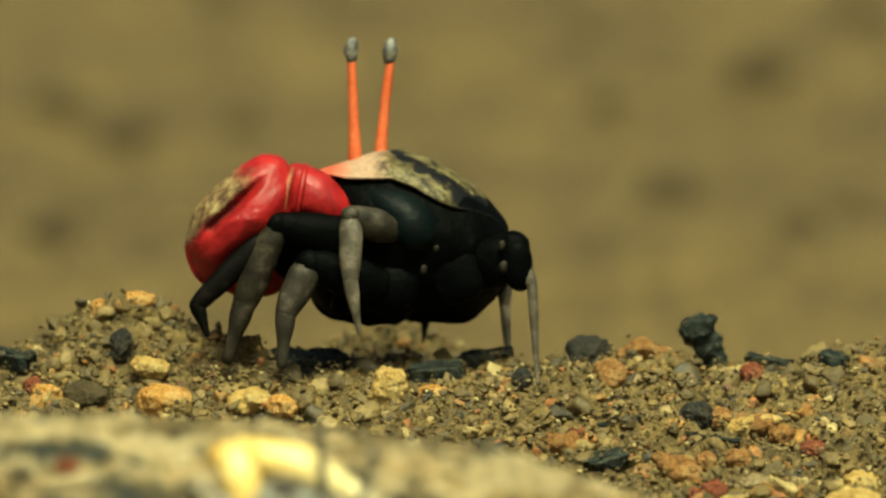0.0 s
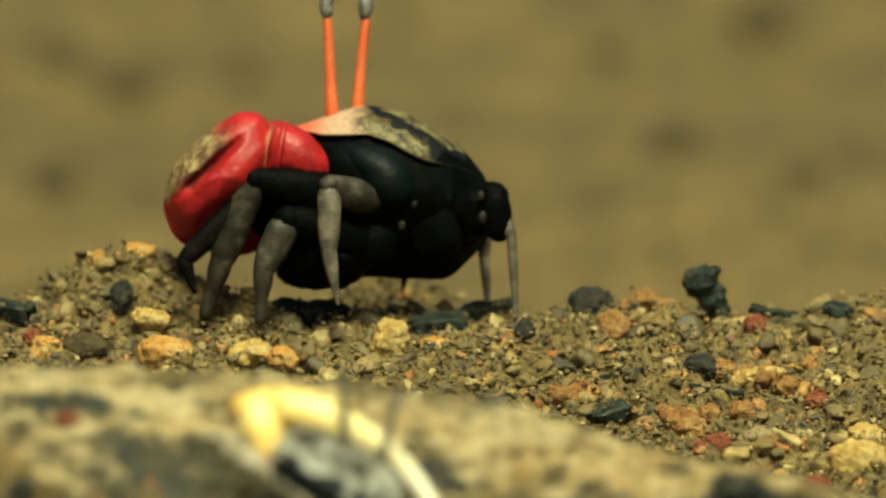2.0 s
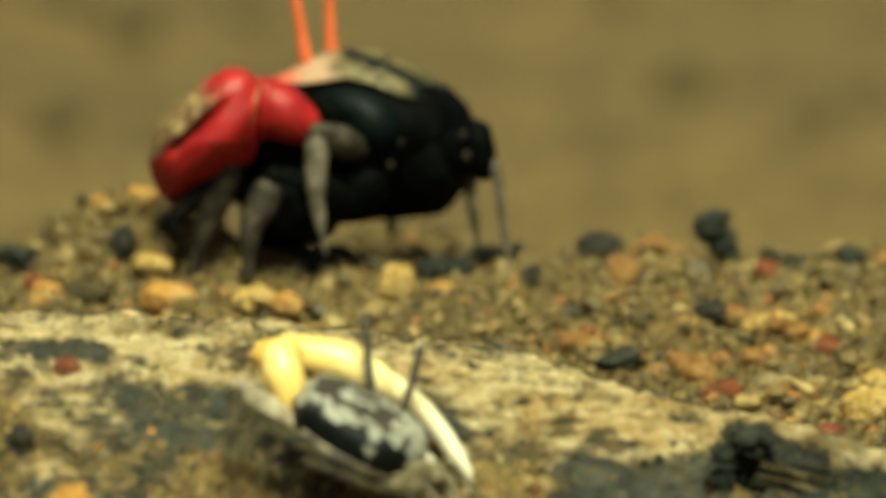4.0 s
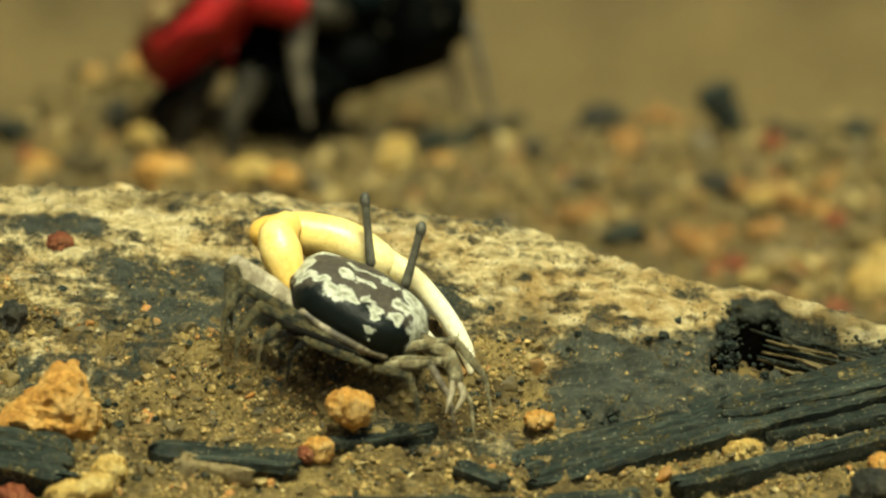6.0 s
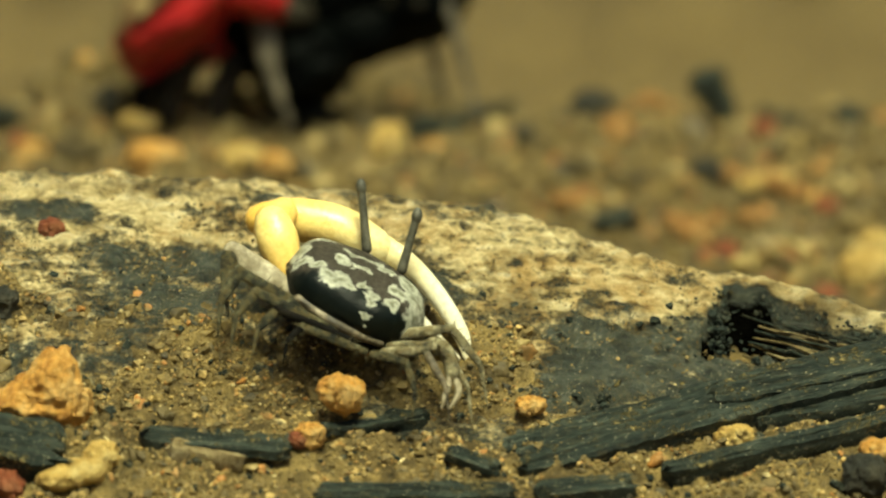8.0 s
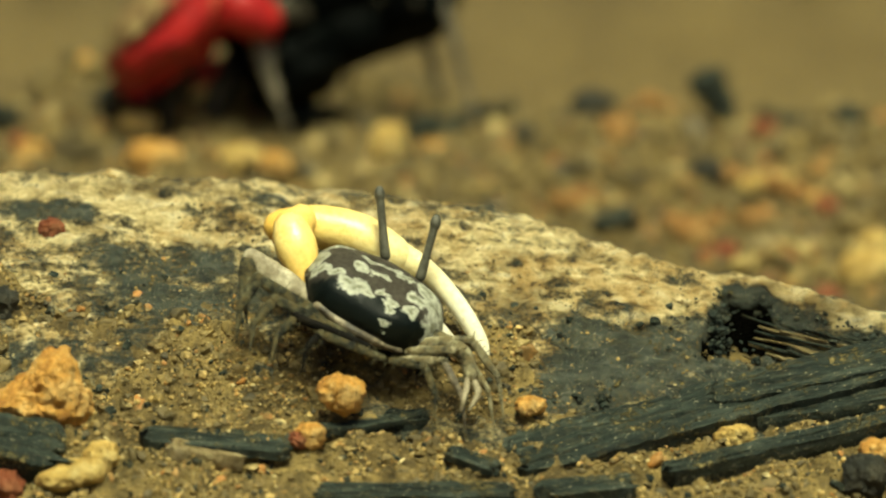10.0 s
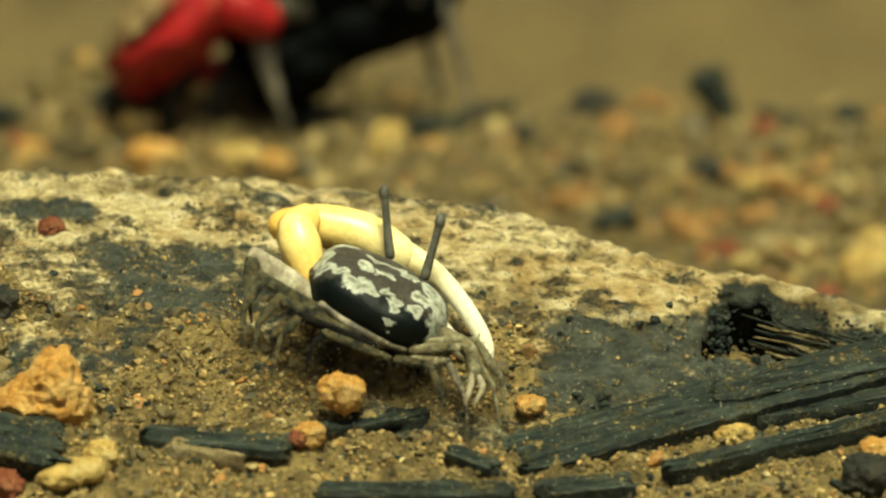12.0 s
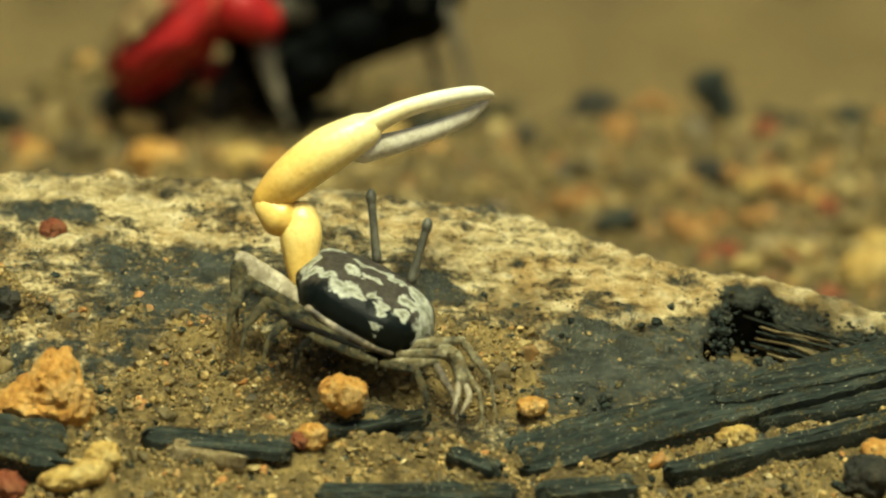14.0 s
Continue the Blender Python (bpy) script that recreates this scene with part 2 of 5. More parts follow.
def olive_carapace_material():
    """Black shell with mottled olive-tan bands, a black stripe between them, and a pink-white front edge."""
    k = Mat("speckled_shell", 0.42, 0.3)
    a, f, w = k.noise(700, 5, 0.7), k.noise(1500, 5, 0.7), k.noise(330, 4, 0.6)
    olive = k.ramp(a, [(0.36, (0.006, 0.005, 0.003)), (0.44, (0.065, 0.052, 0.018)), (0.54, (0.135, 0.112, 0.042)), (0.74, (0.26, 0.22, 0.10))])
    x, z = k.math("MULTIPLY", k.axis("X"), 1000.0), k.math("MULTIPLY", k.axis("Z"), 1000.0)
    stripe = k.math("ADD", k.math("SUBTRACT", z, 19.4), k.math("MULTIPLY", x, 0.62))
    stripe = k.math("ADD", stripe, k.math("MULTIPLY", k.math("SUBTRACT", k.math("ADD", k.math("MULTIPLY", a, 0.5), k.math("MULTIPLY", w, 0.5)), 0.5), 6.0))
    black = k.ramp(k.math("MULTIPLY", k.math("ABSOLUTE", stripe), 0.5), [(0.22, (1, 1, 1)), (0.36, (0, 0, 0))])
    dots = k.ramp(k.math("ADD", k.math("MULTIPLY", f, 0.5), k.math("MULTIPLY", w, 0.5)), [(0.38, (1, 1, 1)), (0.46, (0, 0, 0))])
    side = k.math("MULTIPLY", k.ramp(k.math("MULTIPLY", k.math("ADD", x, k.math("MULTIPLY", k.math("SUBTRACT", w, 0.5), 5.0)), 0.1), [(0.28, (0, 0, 0)), (0.42, (1, 1, 1))]),
                  k.ramp(k.math("ADD", k.math("MULTIPLY", stripe, 0.2), 0.5), [(0.5, (1, 1, 1)), (0.62, (0, 0, 0))]))
    olive = k.mix(k.math("MAXIMUM", side, k.math("MAXIMUM", black, dots)), olive, (0.003, 0.003, 0.0025))
    pink = k.ramp(f, [(0.3, (0.30, 0.18, 0.11)), (0.7, (0.46, 0.33, 0.22))])
    tip = k.ramp(k.math("ADD", k.math("MULTIPLY", x, -0.1), k.math("MULTIPLY", k.math("SUBTRACT", w, 0.5), 0.3)), [(0.72, (0, 0, 0)), (1.0, (1, 1, 1))])
    pink = k.mix(tip, pink, (0.55, 0.10, 0.05))
    front = k.ramp(k.math("ADD", k.math("MULTIPLY", x, -0.1), k.math("MULTIPLY", k.math("SUBTRACT", a, 0.5), 0.5)), [(0.28, (0, 0, 0)), (0.52, (1, 1, 1))])
    k.colour(k.mix(front, olive, pink))
    k.bump(f, 0.00008)
    return k.m


PIED_SPOTS = [
    (-6.6, 1.2, 0.9, 1.3), (-6.2, 3.1, 1.2, 0.7), (-5.0, 3.5, 1.0, 0.5), (-6.0, -0.7, 0.9, 0.7), (-4.4, -0.9, 1.1, 0.6), (-3.1, -1.9, 1.3, 0.7),
    (-1.9, -2.0, 1.3, 0.8), (-0.8, -2.3, 0.9, 0.5), (-2.6, 0.9, 0.8, 0.9), (-2.1, 2.8, 1.0, 0.4), (-0.4, 3.1, 1.3, 0.4), (1.5, 2.7, 1.2, 0.45),
    (-0.7, 0.9, 1.1, 0.5), (0.2, -1.1, 0.8, 0.6), (1.8, -1.6, 0.9, 0.7), (1.6, -2.5, 0.8, 0.45), (3.6, 0.5, 1.4, 1.2), (4.2, 3.0, 1.6, 1.2),
    (5.4, 1.6, 1.4, 1.7), (3.6, -1.6, 0.8, 0.7), (2.0, -3.9, 0.6, 0.25), (6.2, -0.6, 1.2, 1.5), (6.8, 1.6, 1.0, 1.6),
]


def pied_carapace_material():
    """Taupe shell with rounded white blotches, and a plain black band along the rear edge."""
    k = Mat("pied_shell", 0.38, 0.4)
    wave = k.node("ShaderNodeTexNoise", Scale=650.0, Detail=3.0, Vector=k.co)
    f = k.noise(1900, 4, 0.6)

    def vec(op, a, b):
        n = k.t.nodes.new("ShaderNodeVectorMath")
        n.operation = op
        for i, v in ((0, a), (1, b)):
            if hasattr(v, "is_output"):
                k.t.links.new(v, n.inputs[i])
            else:
                n.inputs[i].default_value = v
        return n.outputs["Value" if op == "LENGTH" else "Vector"]

    at = vec("ADD", k.co, vec("MULTIPLY", vec("SUBTRACT", wave.outputs["Color"], (0.5, 0.5, 0.5)), (0.0027, 0.0027, 0.0)))
    least = None
    for x, y, rx, ry in PIED_SPOTS:
        d = vec("LENGTH", vec("MULTIPLY", vec("SUBTRACT", at, (x / 1000, y / 1000, 0)), (1060 / rx, 1060 / ry, 0.0)), (0, 0, 0))
        least = d if least is None else k.math("MINIMUM", least, d)
    taupe = k.ramp(f, [(0.3, (0.055, 0.046, 0.035)), (0.7, (0.12, 0.105, 0.082))])
    sep = k.node("ShaderNodeSeparateXYZ", Vector=at).outputs
    band = k.math("ADD", k.math("MULTIPLY", sep["Y"], 100.0), k.math("MULTIPLY", k.math("ABSOLUTE", k.math("ADD", sep["X"], 0.002)), -20.0))
    c = k.mix(k.ramp(k.math("ADD", band, 0.5), [(0.23, (1, 1, 1)), (0.28, (0, 0, 0))]), taupe, (0.004, 0.008, 0.0065))
    white = k.ramp(f, [(0.3, (0.46, 0.47, 0.38)), (0.7, (0.74, 0.75, 0.64))])
    # each blotch greys a little towards its middle
    white = k.mix(1.0, white, k.ramp(k.math("ADD", k.math("MULTIPLY", least, 0.5), k.math("MULTIPLY", k.math("SUBTRACT", f, 0.5), 0.5)), [(0.08, (0.5, 0.5, 0.42)), (0.34, (1, 1, 1))]), "MULTIPLY")
    k.colour(k.mix(k.ramp(k.math("MULTIPLY", least, 0.5), [(0.42, (1, 1, 1)), (0.54, (0, 0, 0))]), c, white))
    k.b.inputs["Coat Weight"].default_value = 0.06
    k.bump(f, 0.00006)
    return k.m


def yellow_claw_material():
    """Butter-yellow at the wrist, paling to ivory towards the finger tips."""
    k = Mat("yellow_shell", 0.32, 0.5)
    a, f = k.noise(300, 5, 0.6), k.noise(1700, 5, 0.65)
    x = k.math("ADD", k.math("MULTIPLY", k.axis("X"), 42.0), k.math("MULTIPLY", k.math("SUBTRACT", a, 0.5), 0.35))
    c = k.ramp(x, [(0.0, (0.74, 0.46, 0.10)), (0.24, (0.82, 0.62, 0.21)), (0.5, (0.84, 0.72, 0.35)), (0.85, (0.82, 0.79, 0.61))])
    c = k.mix(1.0, c, k.ramp(f, [(0.3, (0.88, 0.82, 0.7)), (0.55, (1, 1, 1))]), "MULTIPLY")
    k.colour(c)
    k.b.inputs["Subsurface Weight"].default_value = 0.0
    k.bump(a, 0.00015)
    k.bump(f, 0.00005)
    return k.m


MUD = mud_material()
GRAVEL_STOPS = [
    (0.0, (0.20, 0.14, 0.040)), (0.20, (0.11, 0.078, 0.024)), (0.38, (0.25, 0.172, 0.050)), (0.52, (0.05, 0.042, 0.02)),
    (0.60, (0.17, 0.13, 0.05)), (0.72, (0.42, 0.22, 0.052)), (0.78, (0.025, 0.024, 0.016)), (0.86, (0.26, 0.19, 0.07)),
    (0.91, (0.38, 0.13, 0.04)), (0.95, (0.42, 0.33, 0.14)), (0.98, (0.12, 0.045, 0.025)),
]
PEBBLE = pebble_material("gravel_stone", False, [
    (0.0, (0.20, 0.14, 0.042)), (0.16, (0.36, 0.26, 0.085)), (0.30, (0.10, 0.075, 0.026)), (0.44, (0.50, 0.27, 0.062)), (0.54, (0.03, 0.029, 0.019)),
    (0.66, (0.26, 0.19, 0.062)), (0.78, (0.40, 0.145, 0.042)), (0.86, (0.54, 0.42, 0.17)), (0.93, (0.055, 0.05, 0.03))])
GRIT = pebble_material("gravel_grit", True, GRAVEL_STOPS)
MUDSAND = pebble_material("mud_sand_grain", True, [
    (0.0, (0.17, 0.122, 0.042)), (0.25, (0.10, 0.072, 0.026)), (0.45, (0.23, 0.165, 0.056)), (0.68, (0.27, 0.17, 0.05)),
    (0.84, (0.05, 0.042, 0.025)), (0.93, (0.50, 0.40, 0.17))])
SILTSAND = pebble_material("silt_sand_grain", True, [
    (0.0, (0.442, 0.312, 0.108)), (0.25, (0.221, 0.156, 0.0559)), (0.48, (0.572, 0.403, 0.143)), (0.70, (0.494, 0.28, 0.0858)),
    (0.82, (0.0715, 0.0598, 0.0338)), (0.93, (0.715, 0.585, 0.286))])
CRUMB = pebble_material("mud_crumb", True, [
    (0.0, (0.15, 0.105, 0.034)), (0.25, (0.07, 0.053, 0.02)), (0.45, (0.24, 0.17, 0.055)), (0.60, (0.025, 0.024, 0.016)),
    (0.70, (0.27, 0.19, 0.065)), (0.80, (0.42, 0.19, 0.045)), (0.88, (0.10, 0.075, 0.03)), (0.95, (0.42, 0.32, 0.13))])
ORANGE = stone_material("orange_sandstone", (0.44, 0.17, 0.028), (0.76, 0.40, 0.088), (0.86, 0.62, 0.26))
RUST = stone_material("muddy_rust_stone", (0.20, 0.09, 0.022), (0.42, 0.21, 0.055), (0.58, 0.37, 0.14))
BUFF = stone_material("buff_stone", (0.42, 0.24, 0.06), (0.72, 0.49, 0.14), (0.80, 0.64, 0.28))
REDSTONE = stone_material("red_stone", (0.12, 0.03, 0.015), (0.30, 0.08, 0.03), (0.45, 0.18, 0.08))
CLOD = stone_material("wet_clod", (0.06, 0.044, 0.016), (0.09, 0.067, 0.025), (0.13, 0.10, 0.038))
DARKSTONE = stone_material("dark_stone", (0.010, 0.011, 0.008), (0.03, 0.031, 0.022), (0.075, 0.067, 0.042))
LOG = log_material()
CHAR = charcoal_material()
TORN = stone_material("torn_wood", (0.06, 0.044, 0.018), (0.26, 0.195, 0.085), (0.50, 0.41, 0.21))
WOOD = stone_material("pale_wood", (0.18, 0.125, 0.05), (0.42, 0.33, 0.16), (0.62, 0.52, 0.30))
BLACK = shell_material("black_shell", [(0.3, (0.001, 0.0013, 0.0013)), (0.62, (0.002, 0.0026, 0.0025)), (0.76, (0.006, 0.007, 0.006))], 380, 0.36, 0.02, bump=0.00015)
TEAL = shell_material("slate_shell", [(0.3, (0.0012, 0.003, 0.0032)), (0.7, (0.004, 0.0092, 0.0092))], 200, 0.42, 0.06)
RED = claw_red_material()
PLAINRED = shell_material("plain_scarlet_shell", [(0.3, (0.20, 0.006, 0.008)), (0.6, (0.36, 0.013, 0.014)), (0.8, (0.46, 0.036, 0.023))], 260, 0.36, 0.3)
FOLD = shell_material("tan_joint_skin", [(0.3, (0.20, 0.03, 0.015)), (0.7, (0.36, 0.10, 0.05))], 500, 0.5, 0.3)
OLIVE = olive_carapace_material()
GREYLEG = shell_material("grey_leg_shell", [(0.3, (0.03, 0.025, 0.016)), (0.5, (0.08, 0.068, 0.045)), (0.7, (0.18, 0.155, 0.11))], 480, 0.45, 0.4)
DARKLEG = shell_material("dark_leg_shell", [(0.3, (0.0015, 0.0013, 0.001)), (0.58, (0.004, 0.0034, 0.0024)), (0.75, (0.018, 0.015, 0.010))], 480, 0.5, 0.05)
ASHLEG = shell_material("ash_leg_shell", [(0.3, (0.010, 0.0085, 0.0055)), (0.52, (0.028, 0.024, 0.016)), (0.72, (0.085, 0.073, 0.05))], 480, 0.5, 0.2)
MIDLEG = shell_material("brown_leg_shell", [(0.3, (0.005, 0.0042, 0.0028)), (0.52, (0.018, 0.015, 0.009)), (0.72, (0.065, 0.054, 0.035))], 480, 0.5, 0.12)
STALK = shell_material("orange_stalk", [(0.3, (0.55, 0.09, 0.025)), (0.7, (0.72, 0.17, 0.06))], 300, 0.4, 0.4)
EYE = shell_material("grey_eye", [(0.35, (0.03, 0.03, 0.025)), (0.5, (0.12, 0.12, 0.10)), (0.65, (0.26, 0.25, 0.2))], 900, 0.3, 0.5)
DARKEYE = shell_material("slate_eye", [(0.3, (0.03, 0.03, 0.022)), (0.55, (0.09, 0.088, 0.066)), (0.8, (0.16, 0.15, 0.11))], 700, 0.4, 0.4)
PIED = pied_carapace_material()
YELLOW = yellow_claw_material()
IVORY = shell_material("ivory_shell", [(0.3, (0.55, 0.5, 0.36)), (0.7, (0.72, 0.69, 0.56))], 300, 0.35, 0.45)
BANDLEG = shell_material("banded_leg_shell", [(0.34, (0.012, 0.010, 0.007)), (0.47, (0.06, 0.048, 0.03)), (0.58, (0.17, 0.14, 0.09)), (0.72, (0.38, 0.33, 0.23))], 520, 0.4, 0.4)
RIGHTLEG = shell_material("mottled_leg_shell", [(0.36, (0.016, 0.015, 0.010)), (0.45, (0.09, 0.08, 0.045)), (0.55, (0.24, 0.215, 0.125)), (0.70, (0.48, 0.43, 0.28))], 620, 0.33, 0.35, bump=0.0003, tint=(0.15, 0.115, 0.05))
LEFTLEG = shell_material("shaded_leg_shell", [(0.38, (0.005, 0.0065, 0.0045)), (0.50, (0.028, 0.029, 0.017)), (0.60, (0.10, 0.094, 0.052)), (0.74, (0.32, 0.29, 0.17))], 700, 0.42, 0.25, bump=0.0003, tint=(0.095, 0.074, 0.03))
PALELEG = shell_material("pale_leg_shell", [(0.3, (0.10, 0.08, 0.045)), (0.5, (0.26, 0.22, 0.14)), (0.72, (0.55, 0.50, 0.36))], 520, 0.42, 0.4)


# ---- mesh tools ----
def part(name, bm, material, parent, label=""):
    """Links a bmesh as one smooth mesh object under a thing or a part."""
    me = bpy.data.meshes.new(name)
    for f in bm.faces:
        f.smooth = True
    bm.to_mesh(me)
    bm.free()
    me.materials.append(material)
    ob = new(name, me)
    if parent:
        ob.parent = parent
    if label:
        ob["label"] = label
    return ob


def mm(x, y, z):
    return Vector((x, y, z)) / 1000


def lumpy(bm, verts, amount, size, seed):
    """Pushes points along their way from the middle by a smooth noise."""
    off = Vector((seed * 3.1, seed * 1.7, seed * 0.9))
    mid = sum((v.co for v in verts), Vector()) / len(verts)
    for v in verts:
        d = v.co - mid
        n = noise.fractal(v.co / size + off, 1.0, 2.0, 3)
        v.co += d.normalized() * (n * amount)


def blob(bm, mid, radii, turn=(0, 0, 0), power=1.0, fine=3, lump=0.0, size=0.004, seed=0):
    """An ellipsoid in millimetres; power below 1 squares it off."""
    made = bmesh.ops.create_icosphere(bm, subdivisions=fine, radius=1)["verts"]
    m = pose(*(Vector(mid) / 1000), *turn)
    for v in made:
        c = Vector([math.copysign(abs(a) ** power, a) for a in v.co])
        v.co = m @ Vector([a * r / 1000 for a, r in zip(c, radii)])
    if lump:
        lumpy(bm, made, lump / 1000, size, seed)
    return made


def spline(points, steps):
    out = []
    p = [points[0], *points, points[-1]]
    for i in range(1, len(p) - 2):
        for s in range(steps):
            t = s / steps
            a, b, c, d = p[i - 1:i + 3]
            out.append(0.5 * (2 * b + (c - a) * t + (2 * a - 5 * b + 4 * c - d) * t * t + (3 * b - a - 3 * c + d) * t ** 3))
    out.append(points[-1])
    return out


def tube(bm, points, radii, sides=12, steps=5, flat=1.0, across=(0, 1, 0)):
    """A tapered limb through points, in millimetres, with rounded ends; flat squeezes it along the axis named."""
    pts = spline([Vector(p) / 1000 for p in points], steps)
    rad = [v.x for v in spline([Vector((r / 1000, 0, 0)) for r in radii], steps)]
    ac = Vector(across).normalized()
    rings, n = [], len(pts)
    ways = [(pts[min(i + 1, n - 1)] - pts[max(i - 1, 0)]).normalized() for i in range(n)]
    stack = [(pts[0] - ways[0] * rad[0] * k, rad[0] * q, ways[0]) for k, q in ((0.9, 0.35), (0.6, 0.75))]
    stack += [(p, max(r, 1e-5), w) for p, r, w in zip(pts, rad, ways)]
    stack += [(pts[-1] + ways[-1] * rad[-1] * k, rad[-1] * q, ways[-1]) for k, q in ((0.6, 0.75), (0.9, 0.35))]
    for p, r, w in stack:
        a = ac - w * ac.dot(w)
        a = a.normalized() if a.length > 0.05 else w.orthogonal().normalized()
        b = w.cross(a)
        ring = []
        for j in range(sides):
            th = 2 * math.pi * j / sides
            ring.append(bm.verts.new(p + a * (r * flat * math.cos(th)) + b * (r * math.sin(th))))
        rings.append(ring)
    for r0, r1 in zip(rings, rings[1:]):
        for j in range(sides):
            bm.faces.new((r0[j], r0[(j + 1) % sides], r1[(j + 1) % sides], r1[j]))
    bm.faces.new(rings[0][::-1])
    bm.faces.new(rings[-1])
    return rings


def form(bm, outline, mid, deep, fine=5, power=1.0, grow=1.0):
    """A rounded body: its outline in the x-z plane and its depth to either side, in millimetres."""
    mx, my, mz = mid
    pts = [Vector((x, z, 0)) for x, z in outline]
    ring = spline([*pts[-2:], *pts, *pts[:2]], 6)[12:-12]
    ang = np.array([math.atan2(p.y - mz, p.x - mx) for p in ring])
    rad = np.array([math.hypot(p.x - mx, p.y - mz) for p in ring])
    made = bmesh.ops.create_icosphere(bm, subdivisions=fine, radius=1)["verts"]
    for v in made:
        x, y, z = v.co
        r = float(np.interp(math.atan2(z, x), ang, rad, period=2 * math.pi)) * math.hypot(x, z) * grow
        way = math.atan2(z, x)
        v.co = mm(mx + r * math.cos(way), my + math.copysign(abs(y) ** power, y) * deep * grow, mz + r * math.sin(way))
    return made


def thing(name, label, category, m, group=""):
    ob = new(name)
    ob.empty_display_size = 0.004
    ob.matrix_basis = m
    return tagged(ob, label, category, group)


def hashed(ix, iy, seed):
    v = np.sin(ix * 127.1 + iy * 311.7 + seed * 74.7) * 43758.5453
    return v - np.floor(v)


def smooth_noise(x, y, seed):
    ix, iy = np.floor(x), np.floor(y)
    fx, fy = x - ix, y - iy
    fx, fy = fx * fx * (3 - 2 * fx), fy * fy * (3 - 2 * fy)
    a, b = hashed(ix, iy, seed), hashed(ix + 1, iy, seed)
    c, d = hashed(ix, iy + 1, seed), hashed(ix + 1, iy + 1, seed)
    return (a + (b - a) * fx) * (1 - fy) + (c + (d - c) * fx) * fy - 0.5


def fbm(x, y, seed, octaves=4):
    return sum(smooth_noise(x * 2 ** o, y * 2 ** o, seed + o) / 2 ** o for o in range(octaves))


def bump_at(x, y, cx, cy, rx, ry, height):
    return height * np.exp(-((x - cx) / rx) ** 2 - ((y - cy) / ry) ** 2)


def ground_height(x, y):
    """The lie of the ground, in millimetres: silt before the log, a gravel bar, a dip, and a mud bank."""
    x, y = np.asarray(x, float), np.asarray(y, float)
    side = np.clip((np.abs(x) - 70) / 150, 0, 1)
    y = y + side * fbm(x / 170, y / 400, 71, 3) * 90
    z = np.interp(y, [-1e6, -400, -229, -128, -108, -97, -80, -46, -6, 2, 14, 80, 140, 300, 560, 700, 2000, 1e6],
                  [-120, -120, -55, -4.5, 6.8, 5.3, -6, -12.5, -2.2, -2.6, -8, -66, -74, -74, -68, -58, -20, -20])
    near = np.clip((150 - np.abs(y + 65)) / 40, 0, 1) * np.clip((120 - np.abs(x)) / 40, 0, 1)
    z = z + bump_at(x, y, -34, 3, 5.5, 6, 5.2) + bump_at(x, y, -26, 3, 6, 6, 4.2) + bump_at(x, y, -18, 1, 5, 5, 1.8) + bump_at(x, y, -41, -106, 9, 5.5, 5.5)
    z = z + bump_at(x, y, -1, 27, 17, 7, 14.8) - bump_at(x, y, 2, -116, 9, 6, 1.8)
    right = 1 / (1 + np.exp(np.clip(-(x - 10) / 5, -50, 50))) * np.clip((-y - 86) / 14, 0, 1) * np.clip((y + 195) / 40, 0, 1)
    z = z - 3.0 * right - bump_at(x, y, 36, -105, 17, 7, 3.6) - bump_at(x, y, 18, -111, 7, 6, 2.4)
    z = z + near * (fbm(x / 14, y / 14, 3) * 2.0 + fbm(x / 4.2, y / 4.2, 9, 4) * 1.3 + np.abs(fbm(x / 1.7, y / 1.7, 15, 3)) * 1.4 + fbm(x / 0.8, y / 0.8, 19, 2) * 0.65 + np.abs(fbm(x / 2.6, y / 2.2, 23, 3)) * 1.5 - 0.4)
    z = z + near * np.clip((y + 60) / 10, 0, 1) * (fbm(x / 3.4, y / 3.4, 29, 3) * 1.5 + np.abs(fbm(x / 1.3, y / 1.3, 31, 3)) * 1.0)
    z = z + (1 - near) * (fbm(x / 90, y / 90, 5) * 8 + fbm(x / 25, y / 25, 6) * 2)
    return z


def wet_and_shade(x, y):
    """Where the silt darkens: shade painted under the pied crab; wet among the charred planks and on the far bank."""
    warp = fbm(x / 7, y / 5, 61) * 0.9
    crab_shade = 1.1 - np.sqrt(((x - 4) / 10) ** 2 + ((y + 120) / 7) ** 2) + warp
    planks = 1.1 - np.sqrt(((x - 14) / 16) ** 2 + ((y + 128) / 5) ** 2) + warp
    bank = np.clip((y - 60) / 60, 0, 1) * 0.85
    return np.maximum(np.clip(np.maximum(crab_shade, planks) * 2.2, 0, 1), bank)


# ---- the ground, one sheet to the horizon ----
def spread(inner, far, count):
    """Steps that grow from the end of the dense part out to far."""
    end, step = inner[-1], inner[-1] - inner[-2]
    g = np.geomspace(step, far - end, count)
    return list(inner) + [end + v for v in g]


